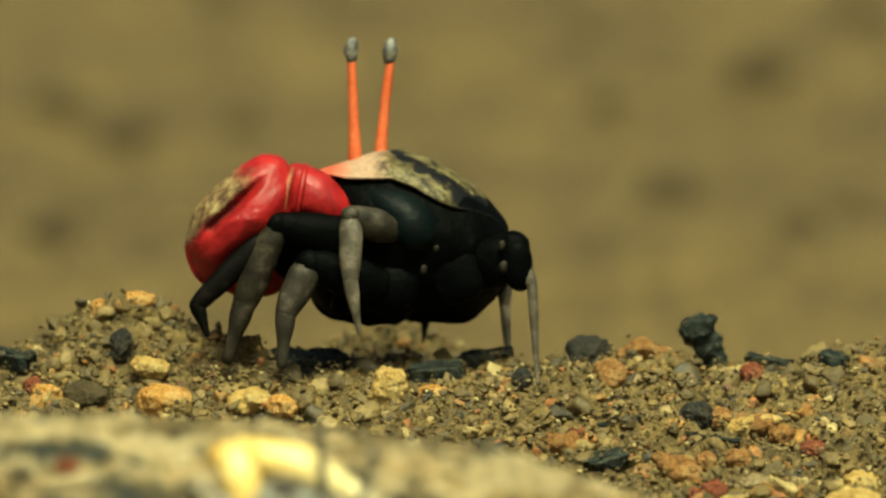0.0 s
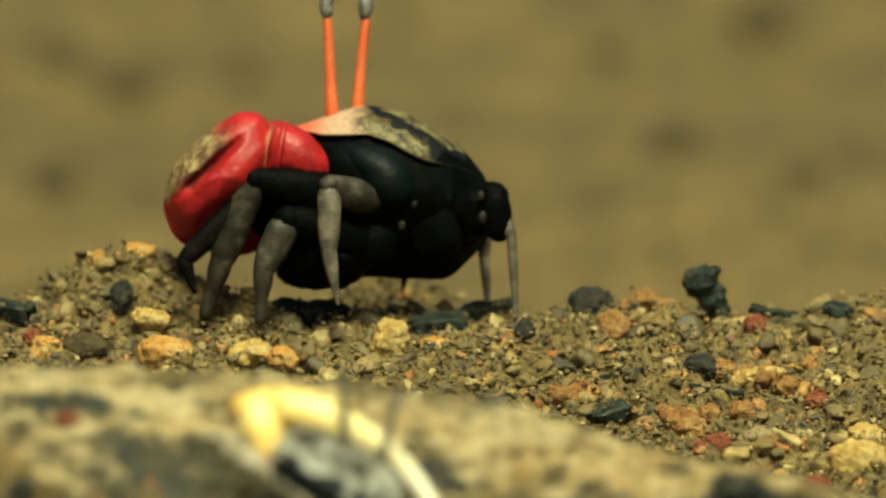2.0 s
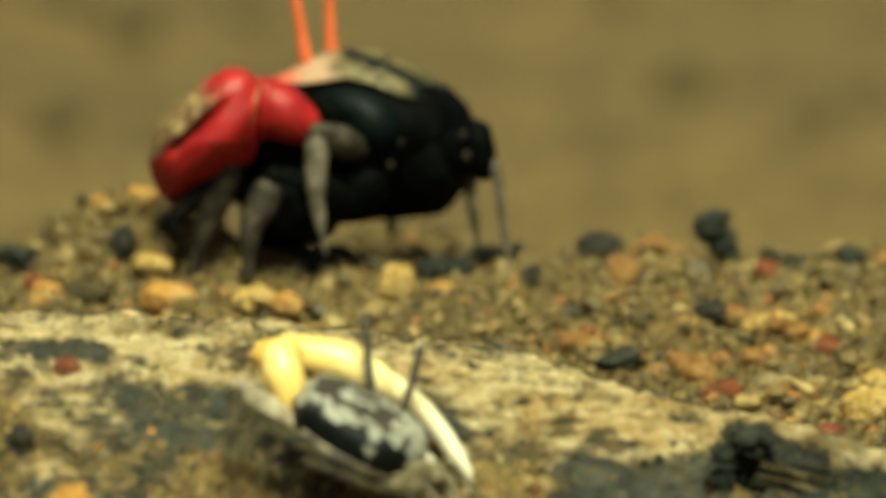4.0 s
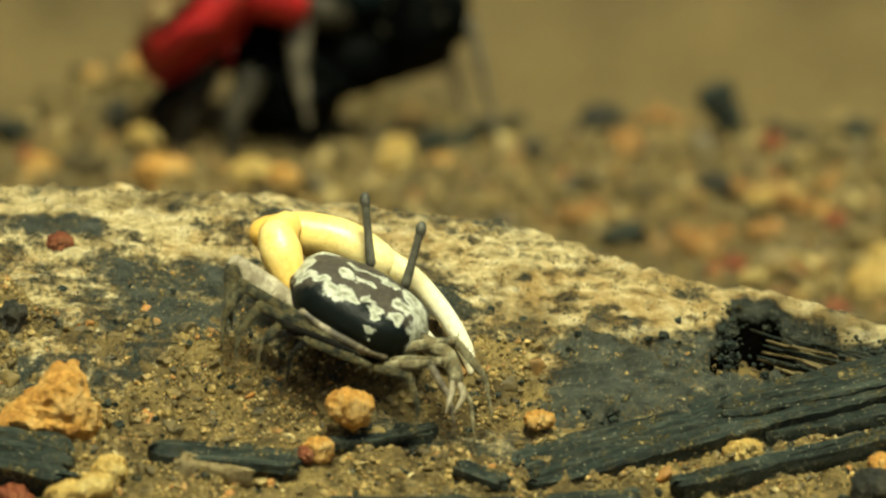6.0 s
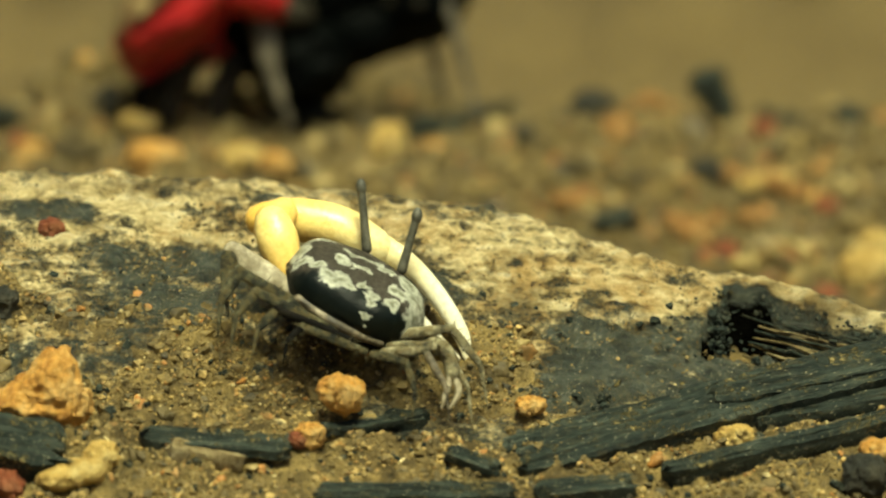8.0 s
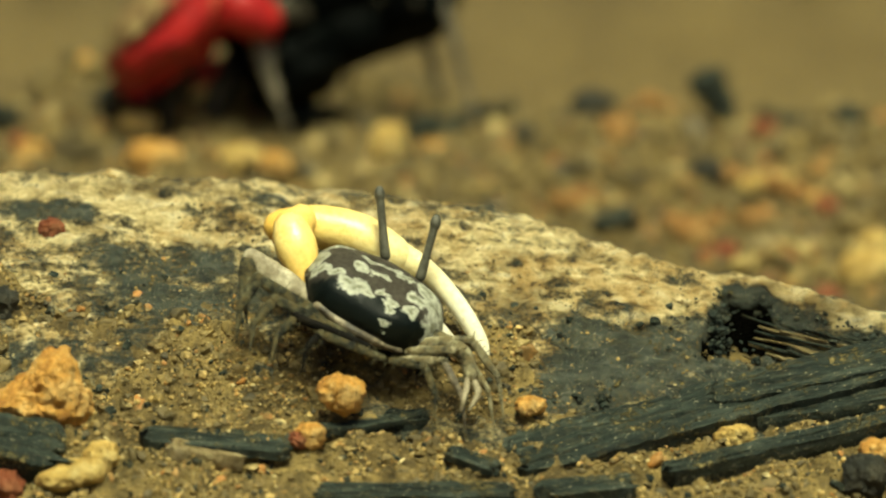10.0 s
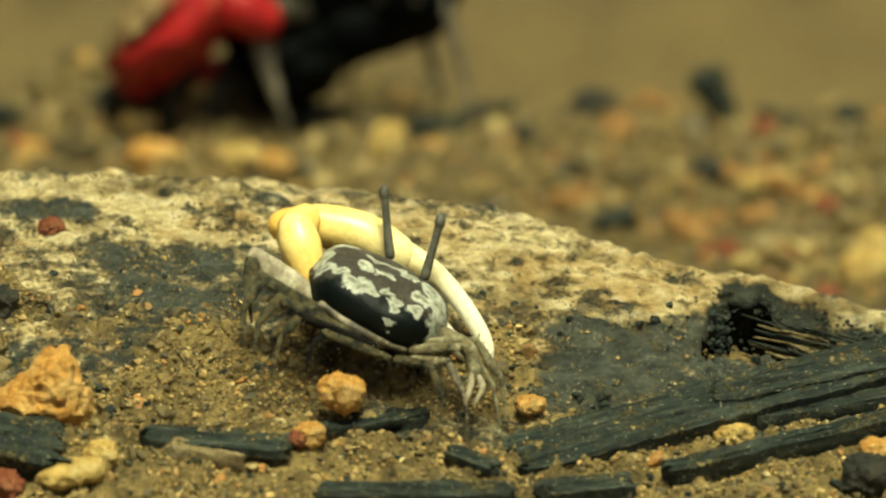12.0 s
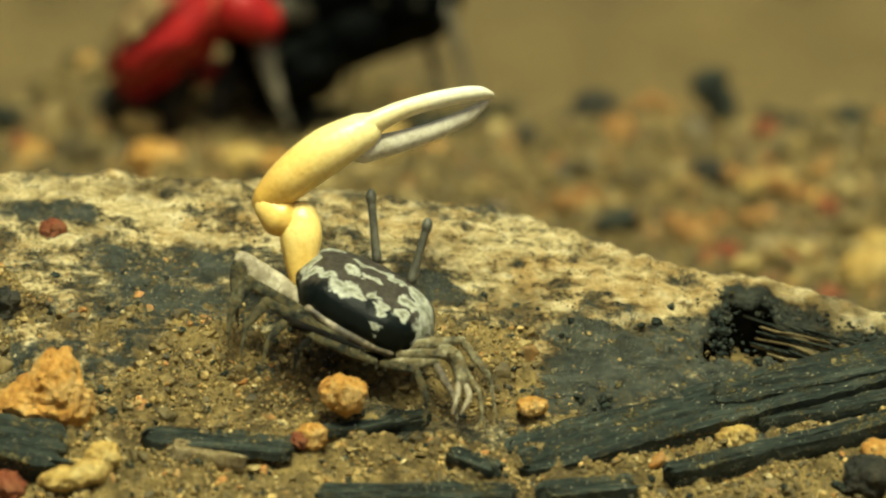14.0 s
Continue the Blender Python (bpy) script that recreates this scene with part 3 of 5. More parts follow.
def build_ground():
    half = spread(list(np.arange(0, 56, 0.32)), 4e5, 46)
    xs = [-v for v in half[:0:-1]] + half
    front = spread([150 + i * 0.6 for i in range(10)], 4e5, 34)
    ys = [-v for v in front[::-1]] + list(np.arange(-149.5, -95, 0.3)) + list(np.arange(-95, -46, 1.4)) + list(np.arange(-46, 36, 0.4))
    ys += spread(list(np.arange(36, 700, 5.0)), 4e5, 40)
    gx, gy = np.meshgrid(np.array(xs), np.array(ys))
    gz = ground_height(gx, gy)
    verts = np.stack([gx, gy, gz], -1).reshape(-1, 3) / 1000
    ny, nx = gx.shape
    i = np.arange(ny * nx).reshape(ny, nx)
    faces = np.stack([i[:-1, :-1], i[:-1, 1:], i[1:, 1:], i[1:, :-1]], -1).reshape(-1, 4)
    me = bpy.data.meshes.new("ground")
    me.from_pydata(verts.tolist(), [], faces.tolist())
    me.polygons.foreach_set("use_smooth", [True] * len(me.polygons))
    # carries the wet silt together with the crab's painted shade
    wet = wet_and_shade(gx, gy).reshape(-1).astype(np.float32)
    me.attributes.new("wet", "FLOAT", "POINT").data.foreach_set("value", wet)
    me.materials.append(MUD)
    return tagged(new("ground", me), "wet brown silt and mud with a low gravel bar", "ground", kind="structure")


ground = build_ground()


# ---- the driftwood log ----
CREST = [(-72, -92.9, 16.6), (-37.33, -92.00, 15.68), (-13.99, -92.00, 15.09), (-3.37, -92.94, 14.05), (8.82, -93.89, 12.53), (17.77, -96.72, 10.09), (31.93, -99.56, 7.34), (45.31, -103.34, 5.32), (57, -106, 2.4)]


# patches of the log's face: along it, down from its crest, their half sizes (mm), and strength
PALE_PATCHES = [(-34, 2, 8, 2, 0.06), (-25.5, 4.5, 5, 2.2, 0.10), (-22.5, 6.5, 4, 1.2, 0.08), (-16.5, 2.5, 3, 2, 0.05), (8.8, 8.5, 3.5, 3, 0.10), (13.5, 9.5, 2.5, 3, 0.06),
                (13.3, 14.5, 2.5, 1.5, 0.07), (9.2, 15.5, 3, 1.5, 0.06), (23.4, 5, 4, 3, 0.08), (24, 8, 2.5, 1.2, 0.06), (29.3, 2.5, 2, 2, 0.06), (39, 0.3, 9, 1.0, 0.16)]
DARK_PATCHES = [(-34, 5.2, 4, 1, 0.12), (-29, 5.8, 2, 0.8, 0.1), (-24.7, 12, 3.5, 2, 0.07), (-20.4, 15.5, 3, 1.6, 0.10), (-19, 10.8, 3.5, 2, 0.11), (-12.3, 1.9, 2.6, 1, 0.15),
                (10.4, 6.4, 1.6, 0.9, 0.1), (15.5, 11, 1.5, 1.5, 0.08), (20.6, 12.2, 5, 2.5, 0.12), (27.5, 9, 2.5, 2.5, 0.15), (15.3, 18.3, 4, 2, 0.15), (20.6, 14.7, 5, 2, 0.12), (29.4, 11.2, 2, 2, 0.15)]


def build_log():
    cx, cy, cz = (np.array(c) for c in zip(*CREST))
    xs = np.arange(-74, 58, 0.33)
    ds = np.concatenate([np.linspace(-14, -2, 14), np.linspace(-1.6, 30, 100)])
    gx, gd = np.meshgrid(xs, ds)
    yc, zc = np.interp(gx, cx, cy), np.interp(gx, cx, cz)
    wob = fbm(gx / 9, gd / 5, 21) * 1.3 + fbm(gx / 3, gd / 1.6, 27, 3) * 0.6 + fbm(gx / 1.1, gd / 0.9, 41, 2) * 0.75
    fall = np.where(gd > 0, 0.44 * (np.sqrt(gd ** 2 + 4) - 2) + 0.006 * gd ** 2, 0.055 * gd ** 2)
    hx = 31.56
    hollow = 12.0 * np.exp(-((gx - hx - 1.4 * fbm(gd / 2.0, gx / 6, 77, 2) + 0.3 * (gd - 5)) / 2.2) ** 6 - ((gd - 5.2) / 4.0) ** 6)
    notch = hollow
    hollow = np.maximum(hollow, 11.0 * np.exp(-((gx - hx - 10.2) / 9.8) ** 6 - ((gd - 4.5) / 3.7) ** 8))
    hollow = hollow * (1 + 0.5 * fbm(gx / 1.6, gd / 1.3, 91, 3))
    crack = 0.7 * np.exp(-((gd - 9 - fbm(gx / 4, gx * 0, 33) * 2.5) / 0.25) ** 2) * (gx > 15) * (gx < 31)
    gz = zc - fall - 3.0 * np.exp(-((gx - 5) / 9) ** 2 - ((yc - gd + 111) / 6) ** 2) + wob * np.clip((gd + 9) / 9, 0.3, 1) - hollow - crack
    verts = np.stack([gx, yc - gd, gz], -1)
    ny, nx = gx.shape
    low = verts[[0, -1]].copy()
    low[..., 2] -= 16
    verts = np.concatenate([low[:1], verts, low[1:]], 0)
    ny += 2
    i = np.arange(ny * nx).reshape(ny, nx)
    faces = np.stack([i[:-1, :-1], i[1:, :-1], i[1:, 1:], i[:-1, 1:]], -1).reshape(-1, 4).tolist()
    faces += [[int(v) for v in i[::-1, 0]], [int(v) for v in i[:, -1]]]
    me = bpy.data.meshes.new("driftwood_log")
    me.from_pydata((verts.reshape(-1, 3) / 1000).tolist(), [], faces)
    me.polygons.foreach_set("use_smooth", [True] * len(me.polygons))
    # weathering; the last two terms mark the hollow for its painted shade
    wear_shade = 0.024 - 0.052 * np.clip((gd - 4.5 - 3.0 * np.clip((gx - 4) / 14, 0, 1)) / 5, 0, 1) - 0.032 * np.clip((gx - 9) / 4, 0, 1) * np.clip((gd - 6.5) / 2, 0, 1) - 0.25 * np.clip(notch / 1.5, 0, 1) - 0.45 * np.clip(hollow / 3.0 - 0.2, 0, 1)
    ragged_x, ragged_d = gx + fbm(gx / 3, gd / 2, 63, 3) * 2.6, gd + fbm(gx / 4, gd / 2, 67, 3) * 1.8
    for patches, sign in ((PALE_PATCHES, 1), (DARK_PATCHES, -1)):
        for px, pd, rx, rd, amount in patches:
            wear_shade = wear_shade + sign * amount * np.exp(-(((ragged_x - px) / rx) ** 2 + ((ragged_d - pd) / rd) ** 2) ** 2)
    wear_shade = np.concatenate([wear_shade[:1], wear_shade, wear_shade[-1:]], 0)
    me.attributes.new("weathering_shade", "FLOAT", "POINT").data.foreach_set("value", wear_shade.reshape(-1).astype(np.float32))
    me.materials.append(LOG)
    log = tagged(new("driftwood_log", me), "half-buried dark driftwood log crusted with tan silt", "log")
    # torn fibres in the hollow
    for k in range(44):
        bm = bmesh.new()
        x0 = hx + 0.6 + (k * 7 % 26) * 0.50
        d0 = 2.4 + (k % 9) * 0.62
        y0 = float(np.interp(x0, cx, cy)) - d0
        z0 = float(np.interp(x0, cx, cz)) - 1.5 - d0 * 0.38 - (k % 3) * 0.3
        run = 5.0 + (k * 5 % 7) * 0.6
        tube(bm, [(x0, y0, z0), (x0 + run * 0.5, y0 - 0.35, z0 - 0.8 - 0.1 * (k % 4)), (x0 + run, y0 - 0.9, z0 - 2.0)], [0.2, 0.2 + 0.1 * (k % 4), 0.14], 7, 4, 0.5, (0, 0.6, 1))
        lumpy(bm, list(bm.verts), 0.00018, 0.0007, k)
        part("splinter", bm, TORN if k % 3 else CHAR, log, "torn brown wood splinter")
    return log


build_log()


# ---- charred planks and chips ----
def plank(name, label, p0, p1, width, thick, lean, seed, material, category, bend=0.0, taper=0.3):
    """A broken piece of wood from p0 to p1, leaning about its length, with ragged ends and split edges."""
    p0, p1 = Vector(p0), Vector(p1)
    mid, way = (p0 + p1) / 2, (p1 - p0)
    length = way.length
    along = way.normalized()
    side = along.cross(Vector((0, 0, 1))).normalized()
    up = side.cross(along)
    m = Matrix((along, side, up)).transposed().to_4x4()
    m = Matrix.Translation(mid / 1000) @ m @ pose(0, 0, 0, lean)
    ob = thing(name, label, category, m, {"charred_plank": "charred planks", "charcoal_chip": "charcoal chips", "twig": "twigs", "wood_chip": "wood chips"}.get(name, ""))
    bm = bmesh.new()
    n = max(12, int(length / 0.4))
    top = [(-1 + 2 * j / 16, 1.0) for j in range(17)]
    ring = [(-1.0, 0.2)] + top + [(1.0, 0.2), (1.0, -0.8), (0.9, -1), (0, -1), (-0.9, -1), (-1, -0.8)]
    rows = []
    for i in range(n + 1):
        s = i / n
        row = []
        for j, (a, b) in enumerate(ring):
            u = s * length
            ragged = noise.noise(Vector((a * 4.0, seed * 3.7, 0 if s < 0.5 else 9))) * min(3.0, width * 0.5)
            e = min(1.0, max(0.0, min(u, length - u) + 0.3 + ragged * 0.5) / (width * taper)) ** 0.5 * 0.8 + 0.2
            wob = noise.fractal(Vector((u / 4.0, a * 0.6, seed * 7.3)), 1.0, 2.0, 3)
            groove = noise.fractal(Vector((u / 7.0, a * width * 1.1, seed * 5.1 + b)), 0.8, 2.2, 3)
            split = max(0.0, 1 - abs(a - 0.25 - 0.25 * math.sin(u / 6 + seed)) * 9) * (0.5 + 0.5 * math.sin(u / 3.3 + seed * 2))
            x = u - length / 2 + ragged * (1 - min(1.0, min(s, 1 - s) * 5))
            y = a * width / 2 * (e + 0.12 * wob)
            z = b * thick / 2 * (min(1, e * 1.2) + 0.1 * wob) + bend * ((2 * s - 1) ** 2)
            if b > 0.5:
                z += 0.28 * groove - 0.55 * split * (thick > 1.0)
            row.append(bm.verts.new(mm(x, y, z)))
        rows.append(row)
    k = len(ring)
    for r0, r1 in zip(rows, rows[1:]):
        for j in range(k):
            bm.faces.new((r0[j], r0[(j + 1) % k], r1[(j + 1) % k], r1[j]))
    bm.faces.new(rows[0][::-1])
    bm.faces.new(rows[-1])
    if name == "charcoal_chip":
        lumpy(bm, list(bm.verts), 0.0007, 0.0016, seed)
    for v in bm.verts:
        v.co += noise.noise_vector(v.co * 900 + Vector((seed, 0, 0))) * 0.00012
    board = part("board", bm, material, ob)
    board.data.set_sharp_from_angle(angle=radians(38))
    return ob


plank("charred_plank", "long charred black wood plank dusted with silt", (10.5, -121.8, -3.6), (51.0, -108.6, 3.6), 5.8, 2.2, -20, 1, CHAR, "driftwood", 0.2, 0.12)
plank("charred_plank", "narrow charred black wood strip half buried in silt", (24.4, -124.2, -4.3), (49.27, -116.6, -0.4), 2.0, 2.6, -16, 2, CHAR, "driftwood", 0.2, 0.14)
plank("charred_plank", "thin split layer of charred black wood", (32.5, -116.6, -1.3), (49.4, -114.2, 1.0), 2.0, 1.8, -10, 6, CHAR, "driftwood", 0.2, 0.14)
plank("charred_plank", "thin flaking layer of charred black wood on a plank", (29.0, -115.2, 0.95), (51.0, -110.2, 4.1), 3.0, 0.6, -20, 23, CHAR, "driftwood", 0.1, 0.2)
plank("wood_chip", "flat dark wood chip pressed into silt", (-22.79, -122.25, -0.68), (-9.65, -124.00, -1.24), 3.2, 1.0, -12, 3, CHAR, "driftwood")
plank("wood_sliver", "pale bleached wood sliver lying on silt", (-20.48, -124.50, -1.34), (-14.07, -124.75, -2.12), 1.9, 1.6, -10, 4, WOOD, "driftwood")
plank("twig", "black broken twig pressed into silt", (-7.37, -122.00, -0.57), (2.45, -117.75, -0.26), 1.4, 1.0, -10, 5, CHAR, "twig", 0.3)
plank("twig", "black crooked twig with a thick end", (-0.73, -118.25, -0.32), (2.61, -118.00, -0.56), 2.2, 1.2, -10, 8, CHAR, "twig", 0.2)
plank("wood_chip", "black wood chip lying flat on silt", (4.62, -123.25, -1.92), (8.93, -125.75, -2.77), 2.0, 0.8, -10, 7, CHAR, "driftwood")
plank("charred_plank", "black charred wood edge jutting from the silt", (-7.31, -129.25, -4.52), (10.17, -127.75, -4.81), 3.0, 2.0, -10, 9, CHAR, "driftwood")
# added block: its black stands in for deep shade in a cavity
plank("charred_plank", "black block standing in for a shaded cavity in the silt", (-40.43, -124.00, -0.28), (-30.16, -124.50, -2.22), 6.0, 3.6, -25, 10, CHAR, "driftwood")
plank("charred_plank", "short dark charred wood stub in wet silt", (12.96, -127.50, -4.47), (21.18, -124.75, -4.59), 2.6, 1.2, -15, 11, CHAR, "driftwood")
plank("charcoal_chip", "black charcoal chip resting on gravel", (7.27, 3.00, -2.36), (12.58, 0.00, -1.30), 2.6, 1.8, -8, 12, CHAR, "charcoal")
plank("charcoal_chip", "dark charcoal flake lying among pebbles", (1.26, -4.25, -2.00), (6.87, -6.25, -1.06), 2.4, 1.5, -8, 13, CHAR, "charcoal")
plank("charcoal_chip", "dark blue-black charcoal flake among pebbles", (20.38, -27.00, -6.52), (24.13, -23.75, -6.13), 2.4, 1.4, -8, 14, CHAR, "charcoal")
plank("charcoal_chip", "flat black charcoal flake on the gravel crest", (-46.17, -0.25, -0.86), (-40.77, -5.00, -0.32), 3.0, 1.6, -8, 15, CHAR, "charcoal")
plank("charcoal_chip", "small black flake on the gravel crest", (39.00, 0.00, -1.44), (43.47, 1.00, -2.42), 2.0, 1.0, 0, 16, CHAR, "charcoal")
plank("charcoal_chip", "small black flake on the gravel crest", (47.08, -1.75, -0.51), (49.73, -4.50, -0.60), 2.0, 1.0, 0, 17, CHAR, "charcoal")
# black chunk made broad to stand in for the shade under the crab
plank("charcoal_chip", "black lump under the crab, standing in for its shade", (-14.5, 1.0, -1.9), (-5.6, 1.5, -2.4), 4.2, 2.2, -8, 20, CHAR, "charcoal", 0.0, 0.6)
plank("twig", "thin black root fibre lying on gravel", (21.26, -17.00, -4.73), (26.46, -17.75, -3.71), 0.5, 0.4, 0, 18, CHAR, "twig")
plank("twig", "thin black root fibre lying on gravel", (31.33, -19.50, -4.92), (37.05, -22.00, -5.16), 0.5, 0.4, 0, 19, CHAR, "twig")


# ---- named stones ----
def stone(name, label, at, radii, material, seed, turn=(0, 0, 0), lump=0.6, category="stone", fine=5, lift=(0, 0, 0)):
    x, y, z = (a + b for a, b in zip(at, lift))
    bm = bmesh.new()
    blob(bm, (0, 0, 0), radii, (0, 0, 0), 0.85, fine, lump, max(radii) * 0.0007, seed)
    lumpy(bm, list(bm.verts), (0.08 + lump * 0.18) / 1000, max(radii) * 0.00030, seed + 5)
    lumpy(bm, list(bm.verts), 0.00010, 0.0005, seed + 9)
    ob = part(name, bm, material, None)
    ob.matrix_basis = pose(x / 1000, y / 1000, z / 1000, *turn)
    return tagged(ob, label, category, {"pebble": "loose pebbles", "dark_stone": "dark stones", "mud_clod": "clods on the mud bank"}.get(name, "sandstone lumps"))


def sandstone_lump():
    """The craggy peaked lump of orange sandstone."""
    bm = bmesh.new()
    made = form(bm, [(-4.8, -2.6), (-4.6, 0.2), (-2.3, 2.0), (-0.5, 4.6), (0.8, 5.2), (2.1, 4.3), (3.2, 2.0), (4.0, -1.0), (3.8, -3.4), (-1, -3.8)], (-0.3, 0, 0), 3.0, 6, 0.85)
    lumpy(bm, made, 0.0013, 0.0042, 3)
    lumpy(bm, made, 0.0006, 0.0016, 7)
    rng = random.Random(4)
    for _ in range(9):
        # broken facets
        cut = Vector((rng.gauss(0, 1), rng.gauss(-0.6, 0.6), rng.gauss(0.2, 0.8))).normalized()
        reach = rng.uniform(0.0026, 0.0034)
        for v in made:
            v.co -= cut * max(0.0, v.co.dot(cut) - reach) * 0.7
    lumpy(bm, made, 0.00028, 0.0007, 9)
    ob = part("sandstone_lump", bm, ORANGE, None)
    ob.matrix_basis = pose(-0.0319, -0.1195, 0.0022)
    return tagged(ob, "craggy peaked orange sandstone lump standing in silt", "stone")


sandstone_lump()
stone("pebble", "rounded yellow pebble beside the black block", (-29.26, -126.50, -2.78), (3.2, 2.4, 1.2), BUFF, 3, (0, -8, 0), 0.4)
stone("pebble", "small buff pebble in silt", (-26.59, -124.50, -1.91), (1.6, 1.5, 1.5), BUFF, 4, (0, 0, 0), 0.4)
stone("pebble", "small brown pebble at the edge of the silt", (-35.29, -128.00, -3.68), (1.6, 1.6, 1.4), REDSTONE, 25)
stone("pebble", "bright orange pebble with a knobbly end", (-5.16, -115.75, 1.85), (2.15, 1.8, 1.75), ORANGE, 5, (0, 20, 0), 0.35, lift=(0, -4.5, 1.0))
stone("pebble", "small yellow-orange pebble touching a twig", (-7.77, -122.75, -0.35), (1.3, 1.2, 1.2), ORANGE, 6, (0, 0, 0), 0.3)
stone("pebble", "small red-brown pebble touching a twig", (-8.79, -123.00, -0.75), (1.0, 1.0, 0.8), REDSTONE, 7, (0, 0, 0), 0.2)
stone("pebble", "small bright orange pebble on bare silt", (12.13, -117.25, 0.70), (1.35, 1.2, 0.9), ORANGE, 8, (0, 0, 0), 0.25)
stone("pebble", "buff silt clod resting on charred wood", (30.61, -118.75, -1.95), (1.6, 1.3, 1.2), BUFF, 9, (0, 0, 0), 0.5)
stone("pebble", "orange pebble beside charred wood", (43.78, -121.75, -2.46), (1.9, 1.6, 1.3), ORANGE, 10, (0, 10, 0), 0.4)
stone("dark_stone", "dark rounded stone in silt", (42.34, -124.50, -3.86), (2.2, 1.8, 2.0), DARKSTONE, 11, (0, 0, 0), 0.5)
stone("pebble", "small rusty pebble stuck on the log", (-32.13, -99.75, 12.86), (1.2, 0.9, 0.9), REDSTONE, 12, (0, 0, 0), 0.3)
stone("dark_stone", "dark stone lump in the silt by the log", (-36.29, -108.75, 7.86), (1.6, 1.6, 1.8), DARKSTONE, 13, (0, 0, 0), 0.5)
# on the gravel bar
stone("pebble", "smooth orange-buff pebble in the gravel", (-25.53, -13.75, -2.62), (3.0, 2.4, 1.8), ORANGE, 14, (0, 6, 0), 0.4)
stone("pebble", "knobbly yellow pebble in the gravel", (-16.43, -11.75, -3.27), (2.5, 2.0, 1.4), BUFF, 15, (0, -12, 0), 0.6)
stone("pebble", "small yellow pebble in the gravel", (-12.68, -13.75, -3.28), (1.6, 1.4, 1.1), ORANGE, 16, (0, 15, 0), 0.4)
stone("pebble", "upright pale olive pebble in the gravel", (-0.93, -12.25, -1.77), (2.0, 1.7, 2.4), BUFF, 17, (0, 0, 0), 0.5)
stone("pebble", "flat red-orange pebble in the gravel", (3.91, -10.25, -2.73), (2.0, 1.4, 0.95), ORANGE, 18, (0, 0, 0), 0.25)
stone("pebble", "bright yellow pebble in the gravel", (-27.40, -7.25, -0.42), (2.2, 1.5, 1.1), BUFF, 19, (0, 12, 0), 0.4)
stone("pebble", "small red pebble in the gravel", (-40.18, -9.75, -2.01), (1.0, 0.9, 1.1), REDSTONE, 20, (0, 0, 0), 0.2)
stone("dark_stone", "dark mud-coated stone in the gravel", (-34.46, -10.25, -2.99), (2.9, 2.2, 1.6), CLOD, 21, (0, 0, 0), 0.4)
stone("pebble", "brown pebble in the gravel", (-38.60, -11.75, -2.59), (1.5, 1.4, 1.3), ORANGE, 22, (0, 0, 0), 0.4)
stone("dark_stone", "round dark grey stone on the gravel crest", (21.07, 0.00, -0.75), (2.5, 2.0, 1.8), DARKSTONE, 23, (0, 0, 0), 0.4)
stone("pebble", "tall amber pebble in the gravel", (23.26, -7.25, -1.67), (1.9, 1.6, 2.0), RUST, 24, (0, 0, 0), 0.4)
stone("pebble", "knobbly orange pebble on the gravel crest", (27.33, -1.00, -0.67), (2.9, 2.0, 1.4), RUST, 26, (0, 8, 0), 0.8)
stone("pebble", "dark red pebble in the gravel", (38.97, -7.25, -1.31), (1.3, 1.2, 1.2), REDSTONE, 27, (0, 0, 0), 0.2)
stone("pebble", "flat pale yellow pebble in the gravel", (38.77, -18.00, -4.30), (2.9, 1.6, 1.0), BUFF, 28, (0, -8, 0), 0.5)
stone("pebble", "rust-orange pebble in the gravel", (35.15, -16.25, -3.99), (1.3, 1.2, 1.2), RUST, 29, (0, 0, 0), 0.3)
stone("pebble", "small pinkish-red pebble in the gravel", (44.90, -22.00, -6.00), (1.4, 1.2, 0.9), REDSTONE, 30, (0, 0, 0), 0.2)
stone("pebble", "rust-orange knobbly pebble low in the gravel", (30.46, -26.25, -7.56), (2.4, 2.0, 1.8), RUST, 31, (0, 0, 0), 0.8)
stone("pebble", "small rust-orange pebble low in the gravel", (33.25, -25.00, -6.63), (1.2, 1.1, 1.1), RUST, 32, (0, 0, 0), 0.3)
stone("pebble", "pale grey pebble low in the gravel", (38.21, -30.00, -8.26), (1.9, 1.5, 1.5), WOOD, 33, (0, 0, 0), 0.4)
stone("pebble", "pale yellow pebble low in the gravel", (49.87, -28.00, -8.26), (2.0, 1.6, 1.3), BUFF, 34, (0, 0, 0), 0.4)
stone("pebble", "large pale buff pebble behind the log", (48.53, -35.50, -9.11), (3.2, 2.4, 2.2), BUFF, 35, (0, 0, 0), 0.5)
stone("dark_stone", "dark stone low in the gravel", (32.68, -16.25, -3.67), (1.8, 1.5, 1.5), DARKSTONE, 36, (0, 0, 0), 0.4)
stone("dark_stone", "black pebble in the gravel", (13.70, -8.50, -1.78), (1.1, 1.0, 1.5), DARKSTONE, 37, (0, 0, 0), 0.2)
stone("dark_stone", "small black stone set in the gravel mound", (-30.58, -5.00, 1.46), (1.2, 1.1, 2.0), DARKSTONE, 38, (0, 10, 0), 0.3)
stone("pebble", "small orange pebble on the mound's crest", (-29.06, 2.50, 4.75), (1.9, 1.4, 0.9), ORANGE, 39, (0, 0, 0), 0.4)
stone("pebble", "upright orange pebble on the mound's edge", (-33.45, 0.25, 4.30), (0.8, 0.8, 1.3), ORANGE, 40, (0, 0, 0), 0.3)

# a scatter of small rusty pebbles at the low end of the gravel bar
pick = random.Random(77)
